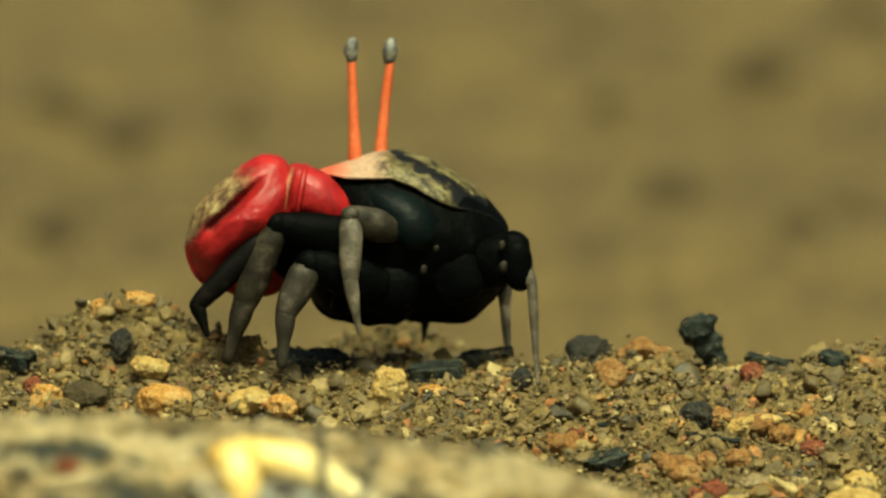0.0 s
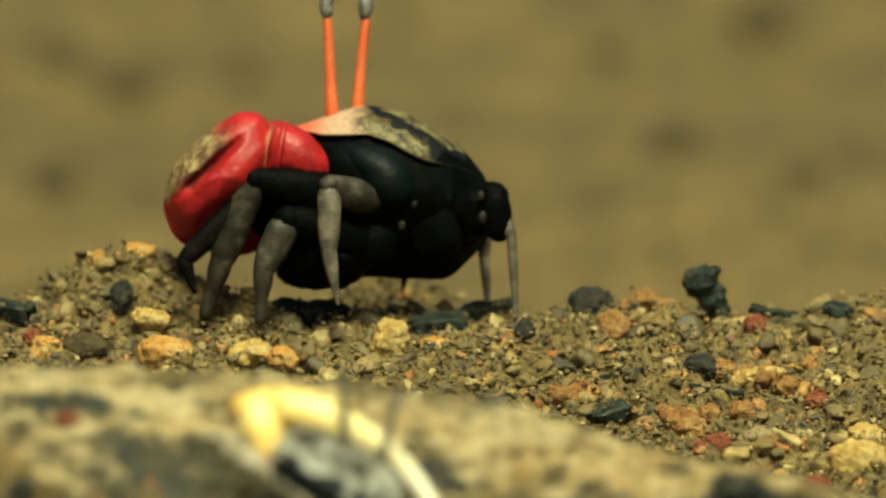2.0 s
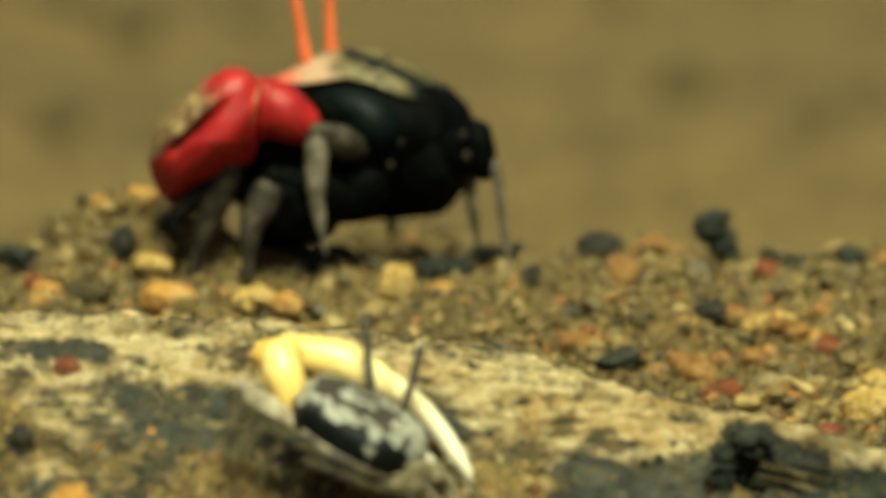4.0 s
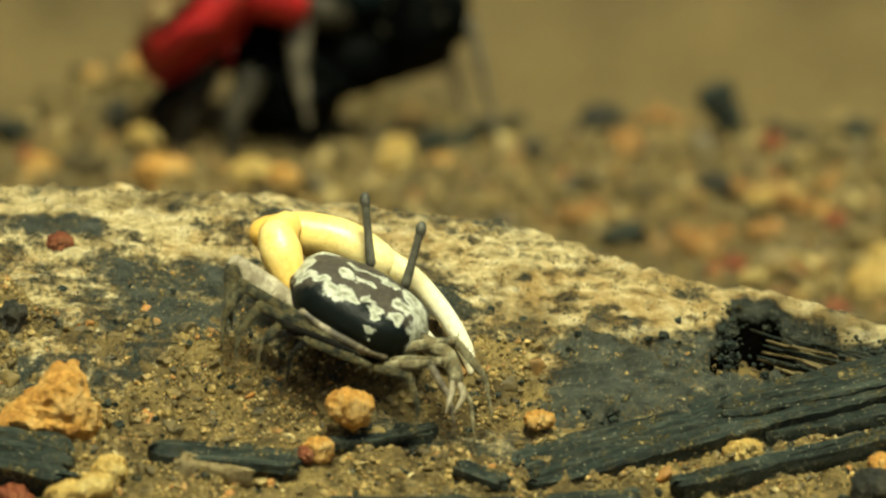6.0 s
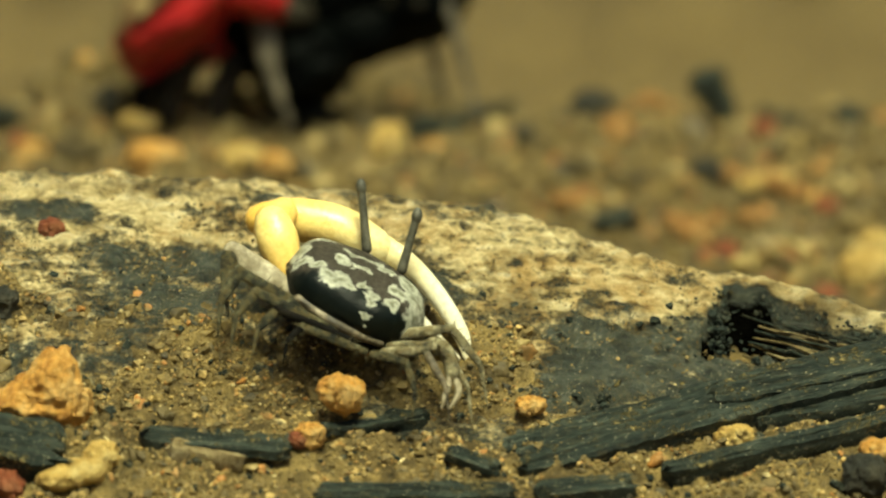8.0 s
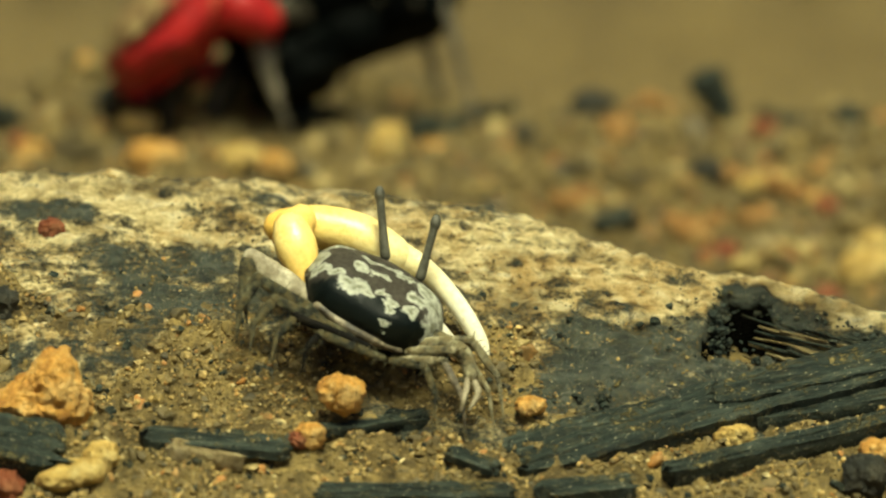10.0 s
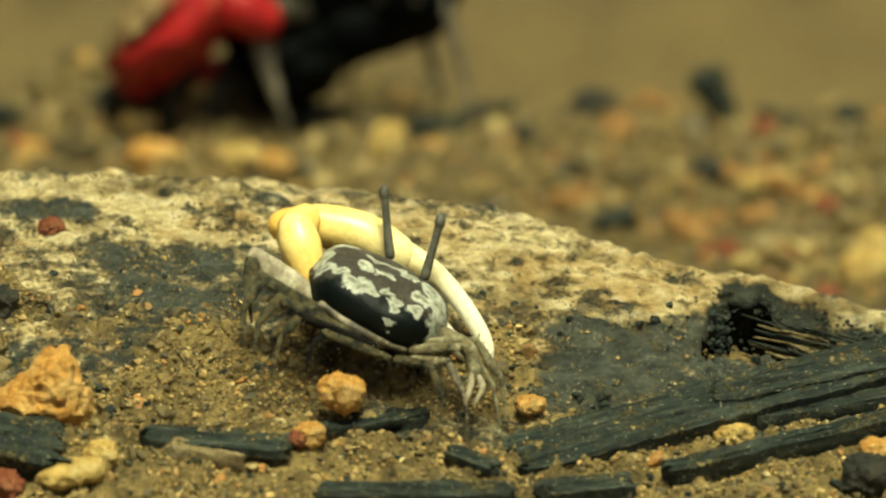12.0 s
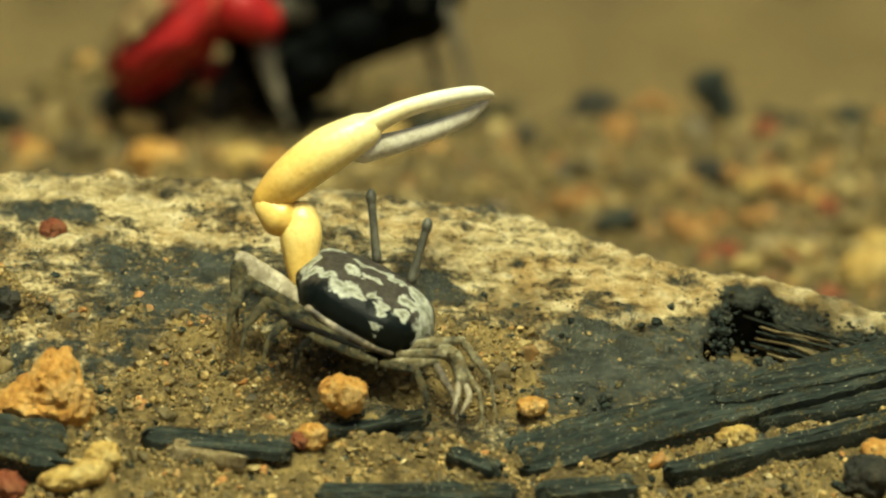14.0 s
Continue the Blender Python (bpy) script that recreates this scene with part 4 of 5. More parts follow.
for n in range(26):
    x, y, r = pick.uniform(16, 44), pick.uniform(-44, -18), pick.uniform(0.6, 1.5)
    stone("pebble", "small rust-orange pebble among the gravel" if n % 3 else "small red-brown pebble among the gravel", (x, y, float(ground_height(x, y)) + r * 0.45),
          (r * 1.2, r, r * 0.85), RUST if n % 3 else REDSTONE, 80 + n, (0, 0, n * 50), 0.5, fine=4)


def dark_stub():
    """The charred stub that stands up from the gravel."""
    ob = thing("charred_stub", "charred blue-black wood stub standing up from gravel", "driftwood", pose(0.03513, 0.00150, -0.00273, 0, -10, 0))
    bm = bmesh.new()
    tube(bm, [(0.6, 0, -2), (0.3, 0, 1.2), (-0.4, 0, 3.4), (-1.2, 0, 4.4)], [1.5, 1.35, 1.6, 1.9], 20, 9, 0.8)
    lumpy(bm, list(bm.verts), 0.0007, 0.0016, 3)
    lumpy(bm, list(bm.verts), 0.0003, 0.0006, 5)
    part("stem", bm, CHAR, ob)
    bm = bmesh.new()
    blob(bm, (-1.0, 0, 4.9), (2.0, 1.5, 1.0), (0, -12, 0), 0.7, 4, 0.9, 0.0014, 4)
    part("broken_top", bm, CHAR, ob)


dark_stub()

# dark clods on the far bank
for n, (x, y, w) in enumerate([(-60.2, 464.0, 3.6), (65.8, 486.0, 4.4), (46.1, 388.0, 4.2), (-56.7, 369.0, 3.4), (-46.9, 444.0, 3.6), (-27.1, 446.0, 2.6), (65.7, 358.0, 2.8), (37.5, 466.0, 2.6), (-32.4, 545.0, 3.0), (88.7, 531.0, 3.4), (-1.3, 492.0, 2.2)]):
    z = float(ground_height(x, y))
    deep = n in (0, 1, 2)
    stone("mud_clod", "dark wet clod lying on the mud bank" if deep else "brown silty clod lying on the mud bank", (x, y, z + w * 0.2), (w * 1.4, w * 1.2, w * 0.95), CLOD, 60 + n, (0, 0, n * 40), 0.8, "clod", 3)


# ---- loose gravel and sand ----
def stone_shapes(count, fine, seed):
    rng = random.Random(seed)
    shapes = []
    for n in range(count):
        bm = bmesh.new()
        bmesh.ops.create_icosphere(bm, subdivisions=fine, radius=1)
        off = Vector((rng.random() * 50, rng.random() * 50, rng.random() * 50))
        for v in bm.verts:
            v.co *= 1 + 0.6 * noise.fractal(v.co * 1.25 + off, 0.8, 2.1, 3)
            v.co = Vector([math.copysign(abs(a) ** 0.8, a) for a in v.co])
        for c in range(6):
            cut = Vector((rng.gauss(0, 1), rng.gauss(0, 1), rng.gauss(0, 1))).normalized()
            reach = rng.uniform(0.5, 0.85)
            for v in bm.verts:
                v.co -= cut * max(0.0, v.co.dot(cut) - reach)
        bm.verts.index_update()
        shapes.append((np.array([v.co for v in bm.verts]), np.array([[v.index for v in f.verts] for f in bm.faces])))
        bm.free()
    return shapes


def scatter(name, label, spots, shapes, material, seed, facets=False, tall=0.85):
    """Many small stones joined in one mesh. spots: x, y, z, radius in millimetres."""
    rng = np.random.default_rng(seed)
    vs, fs, base = [], [], 0
    for x, y, z, r in spots:
        v, f = shapes[rng.integers(len(shapes))]
        q = rng.normal(size=4)
        q /= np.linalg.norm(q)
        a, b, c, d = q
        rot = np.array([[1 - 2 * (c * c + d * d), 2 * (b * c - a * d), 2 * (b * d + a * c)],
                        [2 * (b * c + a * d), 1 - 2 * (b * b + d * d), 2 * (c * d - a * b)],
                        [2 * (b * d - a * c), 2 * (c * d + a * b), 1 - 2 * (b * b + c * c)]])
        p = (v * rng.uniform(0.6, 1.15, 3)) @ rot.T * r
        p[:, 2] *= tall
        vs.append(p + (x, y, z))
        fs.append(f + base)
        base += len(v)
    me = bpy.data.meshes.new(name)
    me.from_pydata((np.concatenate(vs) / 1000).tolist(), [], np.concatenate(fs).tolist())
    me.polygons.foreach_set("use_smooth", [not facets] * len(me.polygons))
    me.materials.append(material)
    return tagged(new(name, me), label, name.replace("_", " "), kind="stuff")


def log_height(x, y):
    cx, cy, cz = (np.array(c) for c in zip(*CREST))
    d = np.interp(x, cx, cy) - y
    return np.interp(x, cx, cz) - np.where(d > 0, 0.44 * (np.sqrt(d ** 2 + 4) - 2) + 0.006 * d ** 2, 0.055 * d ** 2) - bump_at(x, y, 5, -111, 9, 6, 3.0)


def pebbles(spots):
    """The larger loose stones, each one an object on one of a few shared meshes."""
    rng = random.Random(12)
    meshes = []
    for v, f in stone_shapes(14, 3, 23):
        me = bpy.data.meshes.new("pebble")
        me.from_pydata((v / 1000).tolist(), [], f.tolist())
        me.polygons.foreach_set("use_smooth", [True] * len(me.polygons))
        me.materials.append(PEBBLE)
        meshes.append(me)
    for x, y, z, r in spots:
        ob = new("pebble", rng.choice(meshes))
        ob.parent = ground
        m = pose(x / 1000, y / 1000, z / 1000, rng.uniform(-25, 25), rng.uniform(-25, 25), rng.uniform(0, 360))
        ob.matrix_basis = m @ Matrix.Diagonal((r * rng.uniform(0.9, 1.3), r * rng.uniform(0.8, 1.1), r * rng.uniform(0.6, 0.9), 1))


def scatter_all():
    rng = np.random.default_rng(5)
    # coarse grit over the gravel bar
    n = 13000
    x, y = rng.uniform(-62, 62, n), rng.uniform(-50, 34, n)
    r = np.exp(rng.normal(-1.0, 0.5, n)).clip(0.2, 1.7)
    keep = ground_height(x, y) > log_height(x, y) - 3
    z = ground_height(x, y) + r * rng.uniform(-0.5, 0.15, n)
    spots = np.stack([x, y, z, r], -1)[keep]
    fine = spots[:, 3] < 0.7
    scatter("gravel_grit", "loose brown, orange and grey gravel", spots[fine], stone_shapes(14, 2, 3), GRIT, 8, True)
    scatter("gravel_chippings", "coarser angular brown and grey gravel", spots[~fine], stone_shapes(10, 3, 13), GRIT, 18)
    # the larger stones, half sunk in mud
    n = 300
    x, y = rng.uniform(-50, 50, n), rng.uniform(-46, 6, n)
    r = np.exp(rng.normal(0.12, 0.33, n)).clip(0.75, 2.3)
    pebbles(np.stack([x, y, ground_height(x, y) + r * rng.uniform(-0.35, 0.1, n), r], -1))
    n = 13000
    x, y = rng.uniform(-62, 62, n), rng.uniform(-50, 34, n)
    r = np.exp(rng.normal(-1.35, 0.35, n)).clip(0.12, 0.6)
    spots = np.stack([x, y, ground_height(x, y) + r * 0.4 + rng.uniform(0, 1.1, n), r], -1)
    scatter("gravel_sand", "coarse sand between the gravel stones", spots, stone_shapes(8, 1, 4), MUDSAND, 9, True)
    # mud-bound crumbs
    n = 5200
    x, y = rng.uniform(-60, 60, n), rng.uniform(-48, 34, n)
    r = np.exp(rng.normal(-0.3, 0.45, n)).clip(0.35, 1.8)
    spots = np.stack([x, y, ground_height(x, y) - r * 0.25, r], -1)
    scatter("mud_crumbs", "mud-bound crumbs among the gravel", spots, stone_shapes(10, 3, 31), CRUMB, 20, False, 0.8)
    n = 4200
    x, y = rng.uniform(-50, 45, n), rng.uniform(-133, -106, n)
    r = np.exp(rng.normal(-0.95, 0.45, n)).clip(0.2, 1.3)
    spots = np.stack([x, y, ground_height(x, y) - r * 0.3, r], -1)
    spots = spots[fbm(x / 6, y / 4, 57, 3) + rng.uniform(-0.3, 0.3, n) > -0.1]
    scatter("silt_crumbs", "soft silt crumbs on the bank before the log", spots, stone_shapes(10, 3, 33), CRUMB, 21)
    # bits of charcoal in the silt
    n = 700
    x, y = rng.uniform(-50, 45, n), rng.uniform(-133, -104, n)
    r = np.exp(rng.normal(-1.25, 0.45, n)).clip(0.12, 0.7)
    z = np.maximum(ground_height(x, y), log_height(x, y) - 0.2)
    scatter("charcoal_bits", "small black charcoal bits in the silt", np.stack([x, y, z, r], -1), stone_shapes(6, 2, 35), CHAR, 22, True)
    # sand over the silt before the log
    n = 56000
    x, y = rng.uniform(-50, 50, n), rng.uniform(-134, -103, n)
    r = np.exp(rng.normal(-2.0, 0.5, n)).clip(0.08, 0.8)
    g = ground_height(x, y)
    keep = g > log_height(x, y) - 0.6
    spots = np.stack([x, y, g + r * 0.05, r], -1)[keep]
    dense = fbm(spots[:, 0] / 5, spots[:, 1] / 5, 51, 3) - 0.14 * wet_and_shade(spots[:, 0], spots[:, 1]) + rng.uniform(-0.35, 0.35, len(spots)) > -0.08
    scatter("silt_sand", "coarse wet sand grains on the silt", spots[dense], stone_shapes(8, 1, 6), SILTSAND, 10, True)
    # grains stuck on the log
    n = 26000
    x, y = rng.uniform(-50, 46, n), rng.uniform(-118, -91, n)
    r = np.exp(rng.normal(-2.45, 0.42, n)).clip(0.05, 0.35)
    lz = log_height(x, y)
    depth = np.interp(x, *list(zip(*CREST))[:2]) - y
    keep = (lz > ground_height(x, y) - 0.4) & ~((x > 28.67) & (depth < 10))
    spots = np.stack([x, y, lz + fbm(x / 9, (np.interp(x, *list(zip(*CREST))[:2]) - y) / 5, 21) * 1.3, r], -1)[keep]
    dense = fbm(spots[:, 0] / 4, spots[:, 1] / 3, 53, 3) + rng.uniform(-0.45, 0.45, len(spots)) > 0.0
    scatter("log_grains", "sand grains stuck on the wet log", spots[dense], stone_shapes(6, 1, 7), SILTSAND, 11, True)


scatter_all()


def hollow_crust():
    """Black crumbling bark round the mouth of the log's hollow."""
    rng = np.random.default_rng(44)
    cx, cy, cz = (np.array(c) for c in zip(*CREST))
    hx = 31.56
    n = 340
    u = rng.uniform(0, 1, n)
    rim = rng.uniform(0, 1, n) < 0.8
    x = np.where(rim, hx - 1.7 + rng.normal(0, 0.6, n), hx - 1 + 15 * u)
    d = np.where(rim, 0.8 + 9 * u, 1.6 + rng.normal(0, 0.4, n))
    y = np.interp(x, cx, cy) - d
    r = np.exp(rng.normal(-1.75, 0.5, n)).clip(0.08, 0.6)
    z = log_height(x, y) - rng.uniform(0.4, 2.2, n)
    scatter("bark_crumbs", "black crumbling bark round the log's hollow", np.stack([x, y, z, r], -1), stone_shapes(8, 2, 47), CHAR, 48, True, 0.7)


hollow_crust()


# ---- crabs ----
def leg(owner, points, radii, material, tip_material, name="walking_leg", flat=0.75, label="", thin=1.0):
    """Four joints: the thigh carries the shank, and the shank the pointed toe."""
    p, r = points, radii

    def between(k, t):
        return [a + (b - a) * t for a, b in zip(p[k], p[k + 1])]

    bm = bmesh.new()
    tube(bm, [p[0], between(0, 0.35), between(0, 0.75), p[1]], [r[0] * 0.85, r[0] * 1.12, (r[0] + r[1]) * 0.5, r[1] * 0.88], 14, 5, flat)
    blob(bm, p[1], (r[1] * 0.9, r[1] * flat, r[1] * 0.9), (0, 0, 0), 1.0, 2, 0.1, 0.001, 2)
    lumpy(bm, list(bm.verts), r[1] * 0.0001, 0.0011, 4)
    top = part(name, bm, material, owner, label)
    r = [r[0], r[1] * thin, r[2], r[3]]
    bm = bmesh.new()
    tube(bm, [between(1, 0.06), between(1, 0.25), between(1, 0.7), between(1, 0.98)], [r[1] * 0.8, r[1] * 0.96, (r[1] + r[2]) * 0.5, r[2] * 0.85], 14, 5, flat)
    lumpy(bm, list(bm.verts), r[1] * 0.00008, 0.0011, 5)
    part("shank", bm, tip_material, top)
    bm = bmesh.new()
    tube(bm, [p[2], between(2, 0.25), between(2, 0.6), p[3]], [r[2] * 0.8, r[2] * 0.75, r[2] * 0.5, r[3] * 0.5], 10, 5, flat)
    part("toe", bm, tip_material, top)
    return top


def far_crab():
    """The large black fiddler crab with the scarlet claw. Its space: x across, y deep, z up, tilted a little back."""
    crab = thing("fiddler_crab", "large black fiddler crab with a huge scarlet claw", "crab", FAR_POSE)
    body_line = [(-10.9, 18.6), (-7.5, 19.8), (-5, 20.6), (-2.5, 20.9), (1.3, 20.0), (4.4, 18.3), (6.9, 16.4), (9.0, 14.1), (10.2, 12.1), (10.5, 9.4), (9.6, 5.7),
                 (7.5, 3.4), (5.0, 1.9), (1.2, 1.9), (-2.5, 2.1), (-6.3, 2.1), (-9.8, 2.2), (-12.0, 4.4), (-12.8, 8), (-12.2, 11), (-11.2, 14), (-10.9, 17)]
    bm = bmesh.new()
    for v in form(bm, body_line, (-1.2, 0.5, 11.0), 8.8, 5, 0.9):
        # the belly plates draw back below the cheeks
        low = max(0.0, 0.0100 - v.co.z)
        if v.co.y < 0:
            v.co.y += low * 0.25
        v.co += noise.noise_vector(v.co * 260) * 0.00035 + noise.noise_vector(v.co * 900) * 0.00012
    part("body", bm, BLACK, crab)
    # black filler: the body's front at first, later the dark mass among the legs
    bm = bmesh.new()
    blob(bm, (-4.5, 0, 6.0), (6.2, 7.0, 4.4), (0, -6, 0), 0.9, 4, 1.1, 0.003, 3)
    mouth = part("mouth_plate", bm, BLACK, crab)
    # the smooth side wall under the shell's rim
    bm = bmesh.new()
    for v in form(bm, [(-7.2, 17.4), (-3.1, 17.7), (0, 16.5), (2.3, 13.8), (2.0, 10.7), (0, 9.5), (-2.5, 10.3), (-4.8, 13.6)], (-1.2, -4.6, 14.0), 4.6, 4, 0.75):
        v.co.y += max(-0.0015, (v.co.z - 0.0135) * 0.42)
    part("flank", bm, TEAL, crab, "slate-black side wall of the shell")
    # belly and cheek plates that catch a little light
    for x, y, z, rx, rz, turn in ((-3.2, -6.4, 6.0, 3.4, 2.4, 12), (4.0, -5.7, 7.4, 3.0, 3.6, -24)):
        bm = bmesh.new()
        blob(bm, (x, y, z), (rx, 1.5, rz), (0, turn, 0), 0.82, 3, 0.25, 0.002, 4)
        part("plate", bm, BLACK, crab)
    # small brown lumps added where the black shell glints
    for x, y, z, r in ((2.0, -8.7, 10.1, 0.34), (0.6, -8.6, 7.8, 0.42)):
        bm = bmesh.new()
        blob(bm, (x, y, z), (r, r * 0.6, r * 1.3), (0, x * 12, 0), 1.0, 2, 0.15, 0.0006, 6)
        part("tubercle", bm, MIDLEG, crab, "small brown lump in place of a glint")
    bm = bmesh.new()
    blob(bm, (-12.0, -3.6, 9.4), (4.4, 2.6, 3.3), (0, -10, 0), 0.9, 4, 0.4, 0.003, 8)
    part("shoulder", bm, BLACK, crab)
    # carapace: a cap over the crown with a thin overhanging rim
    rim_x, rim_z = [-12, -10.4, -7.5, -3.1, 0, 2.6, 4.2, 6.0, 8.5, 11], [18.9, 18.6, 18.05, 18.1, 16.9, 15.3, 14.8, 14.7, 13.9, 12.6]
    bm = bmesh.new()
    made = form(bm, body_line, (-1.2, 0.5, 11.0), 8.85, 6, 0.9, 1.02)
    out = []
    for v in made:
        line = float(np.interp(v.co.x * 1000, rim_x, rim_z)) / 1000 + noise.noise(v.co * 500) * 0.00012
        if v.co.z < line - 0.0012:
            out.append(v)
        v.co.z = max(v.co.z, line)
        v.co.z += 0.00010 * noise.noise(v.co * 900)
        snug = 0.012 * max(0.0, min(1.0, (v.co.x * 1000 - 3.0) / 5))
        # past the front corner the rim sinks into the black side
        snug += 0.04 * max(0.0, min(1.0, (v.co.x * 1000 - 3.0) / 3.5)) * max(0.0, 1 - (v.co.z - line) / 0.0016)
        v.co = v.co.lerp(Vector((-0.0012, 0.0005, 0.0110)), snug)
    bmesh.ops.delete(bm, geom=out, context="VERTS")
    for v in bm.verts:
        reach = max(0.0, -v.co.x * 1000 - 9.6)
        v.co.x -= reach * 0.0004
        v.co.z -= reach * 0.0002
    bmesh.ops.solidify(bm, geom=list(bm.faces), thickness=0.0003)
    part("carapace", bm, OLIVE, crab, "black shell banded olive with a pink front edge")
    # eyes
    for x, top, y in ((-7.0, -7.4, -0.5), (-4.2, -3.05, 0.8)):
        bm = bmesh.new()
        tube(bm, [(x, y, 20.0), (x * 0.75 + top * 0.25, y, 23.4), (x * 0.4 + top * 0.6, y, 27.4), (top, y, 30.8)], [0.80, 0.62, 0.55, 0.50], 12, 5)
        lumpy(bm, list(bm.verts), 0.00006, 0.0009, 3)
        st = part("eyestalk", bm, STALK, crab, "long orange eyestalk")
        bm = bmesh.new()
        blob(bm, (top, y, 32.1), (0.85, 0.85, 1.55), (0, 8 if top > -5 else 4, 0), 1.0, 3, 0.22, 0.0009, 3)
        part("eye", bm, EYE, st, "grey mottled eye")
    # the great claw, its pivot at the shoulder
    pivot = pose(-0.0085, -0.0035, 0.0150)
    claw = new("great_claw")
    claw.parent = crab
    claw.matrix_basis = pivot
    palm_line = [(-6.0, 4.6), (-8.0, 5.6), (-10.2, 4.9), (-13.1, 2.7), (-15.8, 0.0), (-17.0, -3.0), (-17.3, -5.2), (-16.5, -7.6), (-14.2, -9.5), (-11.4, -8.0), (-8.8, -6.0), (-6.0, -4.2), (-5.2, 0.6)]
    bm = bmesh.new()
    for v in form(bm, palm_line, (-11.6, -2.0, -1.2), 4.6, 6, 0.85):
        x, y, z = v.co * 1000
        # crest: a flat worn bevel; under it a hollow; below that a bulging lower half that leans in
        over = (z - 0.4) * 0.73 - (x + 12.0) * 0.68
        along = (x + 12.0) * 0.73 + (z - 0.4) * 0.68
        if y < -2.0:
            front = min(1.0, (-2.0 - y) / 2.0)
            v.co.y += 0.00055 * front * max(0.0, over + 0.2) * (1.0 if along < 4 else max(0.0, 1 - (along - 4) / 4))
            v.co.y += 0.0015 * front * math.exp(-((over + 0.55) / 0.55) ** 2) * math.exp(-((along + 0.5) / 4.2) ** 4)
            v.co.y -= 0.0006 * front * math.exp(-((over + 3.4) / 1.3) ** 2)
            v.co.y += 0.00036 * front * max(0.0, -1.8 - z)
        v.co += noise.noise_vector(v.co * 420) * 0.00014 + noise.noise_vector(v.co * 1500) * 0.00005
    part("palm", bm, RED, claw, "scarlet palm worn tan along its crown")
    bm = bmesh.new()
    tube(bm, [(-14.0, 0.6, -5.4), (-12.0, 3.0, -8.0), (-8.6, 4.6, -8.6), (-5.6, 5.0, -7.6)], [2.2, 2.0, 1.7, 1.0], 14, 6, 0.7)
    lumpy(bm, list(bm.verts), 0.0001, 0.0012, 6)
    part("lower_finger", bm, PLAINRED, claw)
    bm = bmesh.new()
    for v in form(bm, [(-5.9, 4.2), (-4.2, 4.5), (-1.6, 3.4), (0.4, 1.4), (1.3, -0.6), (0.4, -2.9), (-2.0, -2.6), (-4.8, -1.9), (-6.4, -1.2), (-7.0, 1.4)], (-2.8, -1.4, 0.6), 3.4, 4, 0.9):
        v.co += noise.noise_vector(v.co * 420) * 0.00012
    part("wrist", bm, PLAINRED, claw)
    for k in range(3):
        bm = bmesh.new()
        rim = [(-4.5 - k * 1.15 + 0.6 * math.cos(a) - 0.5 * math.sin(a) * k, -1.4 - (3.4 + 0.1 * k) * math.sin(a), 0.9 - k * 0.2 + (3.5 + 0.25 * (k == 2)) * math.cos(a)) for a in [0.1 + i * 0.40 for i in range(7)]]
        tube(bm, rim, [0.2, 0.32, 0.36, 0.36, 0.34, 0.3, 0.2], 8, 3)
        part("joint_fold", bm, FOLD if k == 1 else PLAINRED, claw)
    # legs
    legs = [
        leg(crab, [(-8, -3, 9.0), (-16.4, -8.6, 11.8), (-24.4, -9.6, 3.9), (-23.2, -10.0, 0.6)], [2.0, 1.4, 1.15, 0.6], BLACK, DARKLEG),
        leg(crab, [(-6, -6, 10.5), (-15.6, -8.8, 12.7), (-19.2, -9.4, 4.0), (-21.0, -9.8, -2.0)], [2.4, 1.7, 1.7, 1.6], BLACK, MIDLEG),
        leg(crab, [(-4, -7, 6.0), (-12.0, -9.6, 8.4), (-14.6, -10.6, 3.0), (-15.0, -11.0, -2.6)], [2.2, 1.8, 1.5, 1.3], BLACK, ASHLEG),
        leg(crab, [(-3.0, -8.4, 12.0), (-7.4, -10.6, 13.7), (-7.5, -11.6, 6.6), (-6.5, -11.9, 0.8)], [1.7, 1.35, 1.1, 0.5], ASHLEG, GREYLEG, label="pale grey front walking leg"),
        leg(crab, [(6.5, -4, 7.4), (10.6, -6.0, 10.2), (12.6, -7.0, 6.0), (13.2, -7.8, -6.0)], [2.7, 2.1, 0.75, 0.35], BLACK, GREYLEG, thin=0.5),
        leg(crab, [(6.5, 2, 7.0), (9.8, 2.5, 8.2), (9.7, 2.5, 3.6), (10.3, 2.5, -4.5)], [1.4, 1.5, 0.75, 0.35], BLACK, GREYLEG, thin=0.55),
        leg(crab, [(-1.0, 6, 6.0), (1.2, 8.0, 5.0), (0.9, 8.5, 2.4), (0.6, 8.5, -0.4)], [1.2, 1.1, 0.7, 0.3], BLACK, ASHLEG),
    ]
    bm = bmesh.new()
    blob(bm, (11.0, -6.2, 8.5), (1.75, 1.6, 3.2), (0, -8, 0), 0.9, 3, 0.2, 0.003, 5)
    part("knee", bm, BLACK, legs[4])
    # two more lumps in place of glints, at the hind leg's joint
    for x, y, z, r in ((9.2, -7.6, 10.4, 0.4), (9.4, -7.6, 8.0, 0.5)):
        bm = bmesh.new()
        blob(bm, (x, y, z), (r, r * 0.6, r * 1.5), (0, 10, 0), 1.0, 2, 0.15, 0.0006, 6)
        part("joint_scar", bm, MIDLEG, legs[4], "brown lump in place of a glint at the joint")
    return crab, claw, legs, mouth


FAR_POSE = pose(0.00222, 0.00200, 0.00044, -13.2, 0, 0)
NEAR_POSE = pose(-0.00433, -0.11468, 0.00604, -15.2, 0, 0)
red_crab, red_claw, red_legs, red_crab_filler = far_crab()


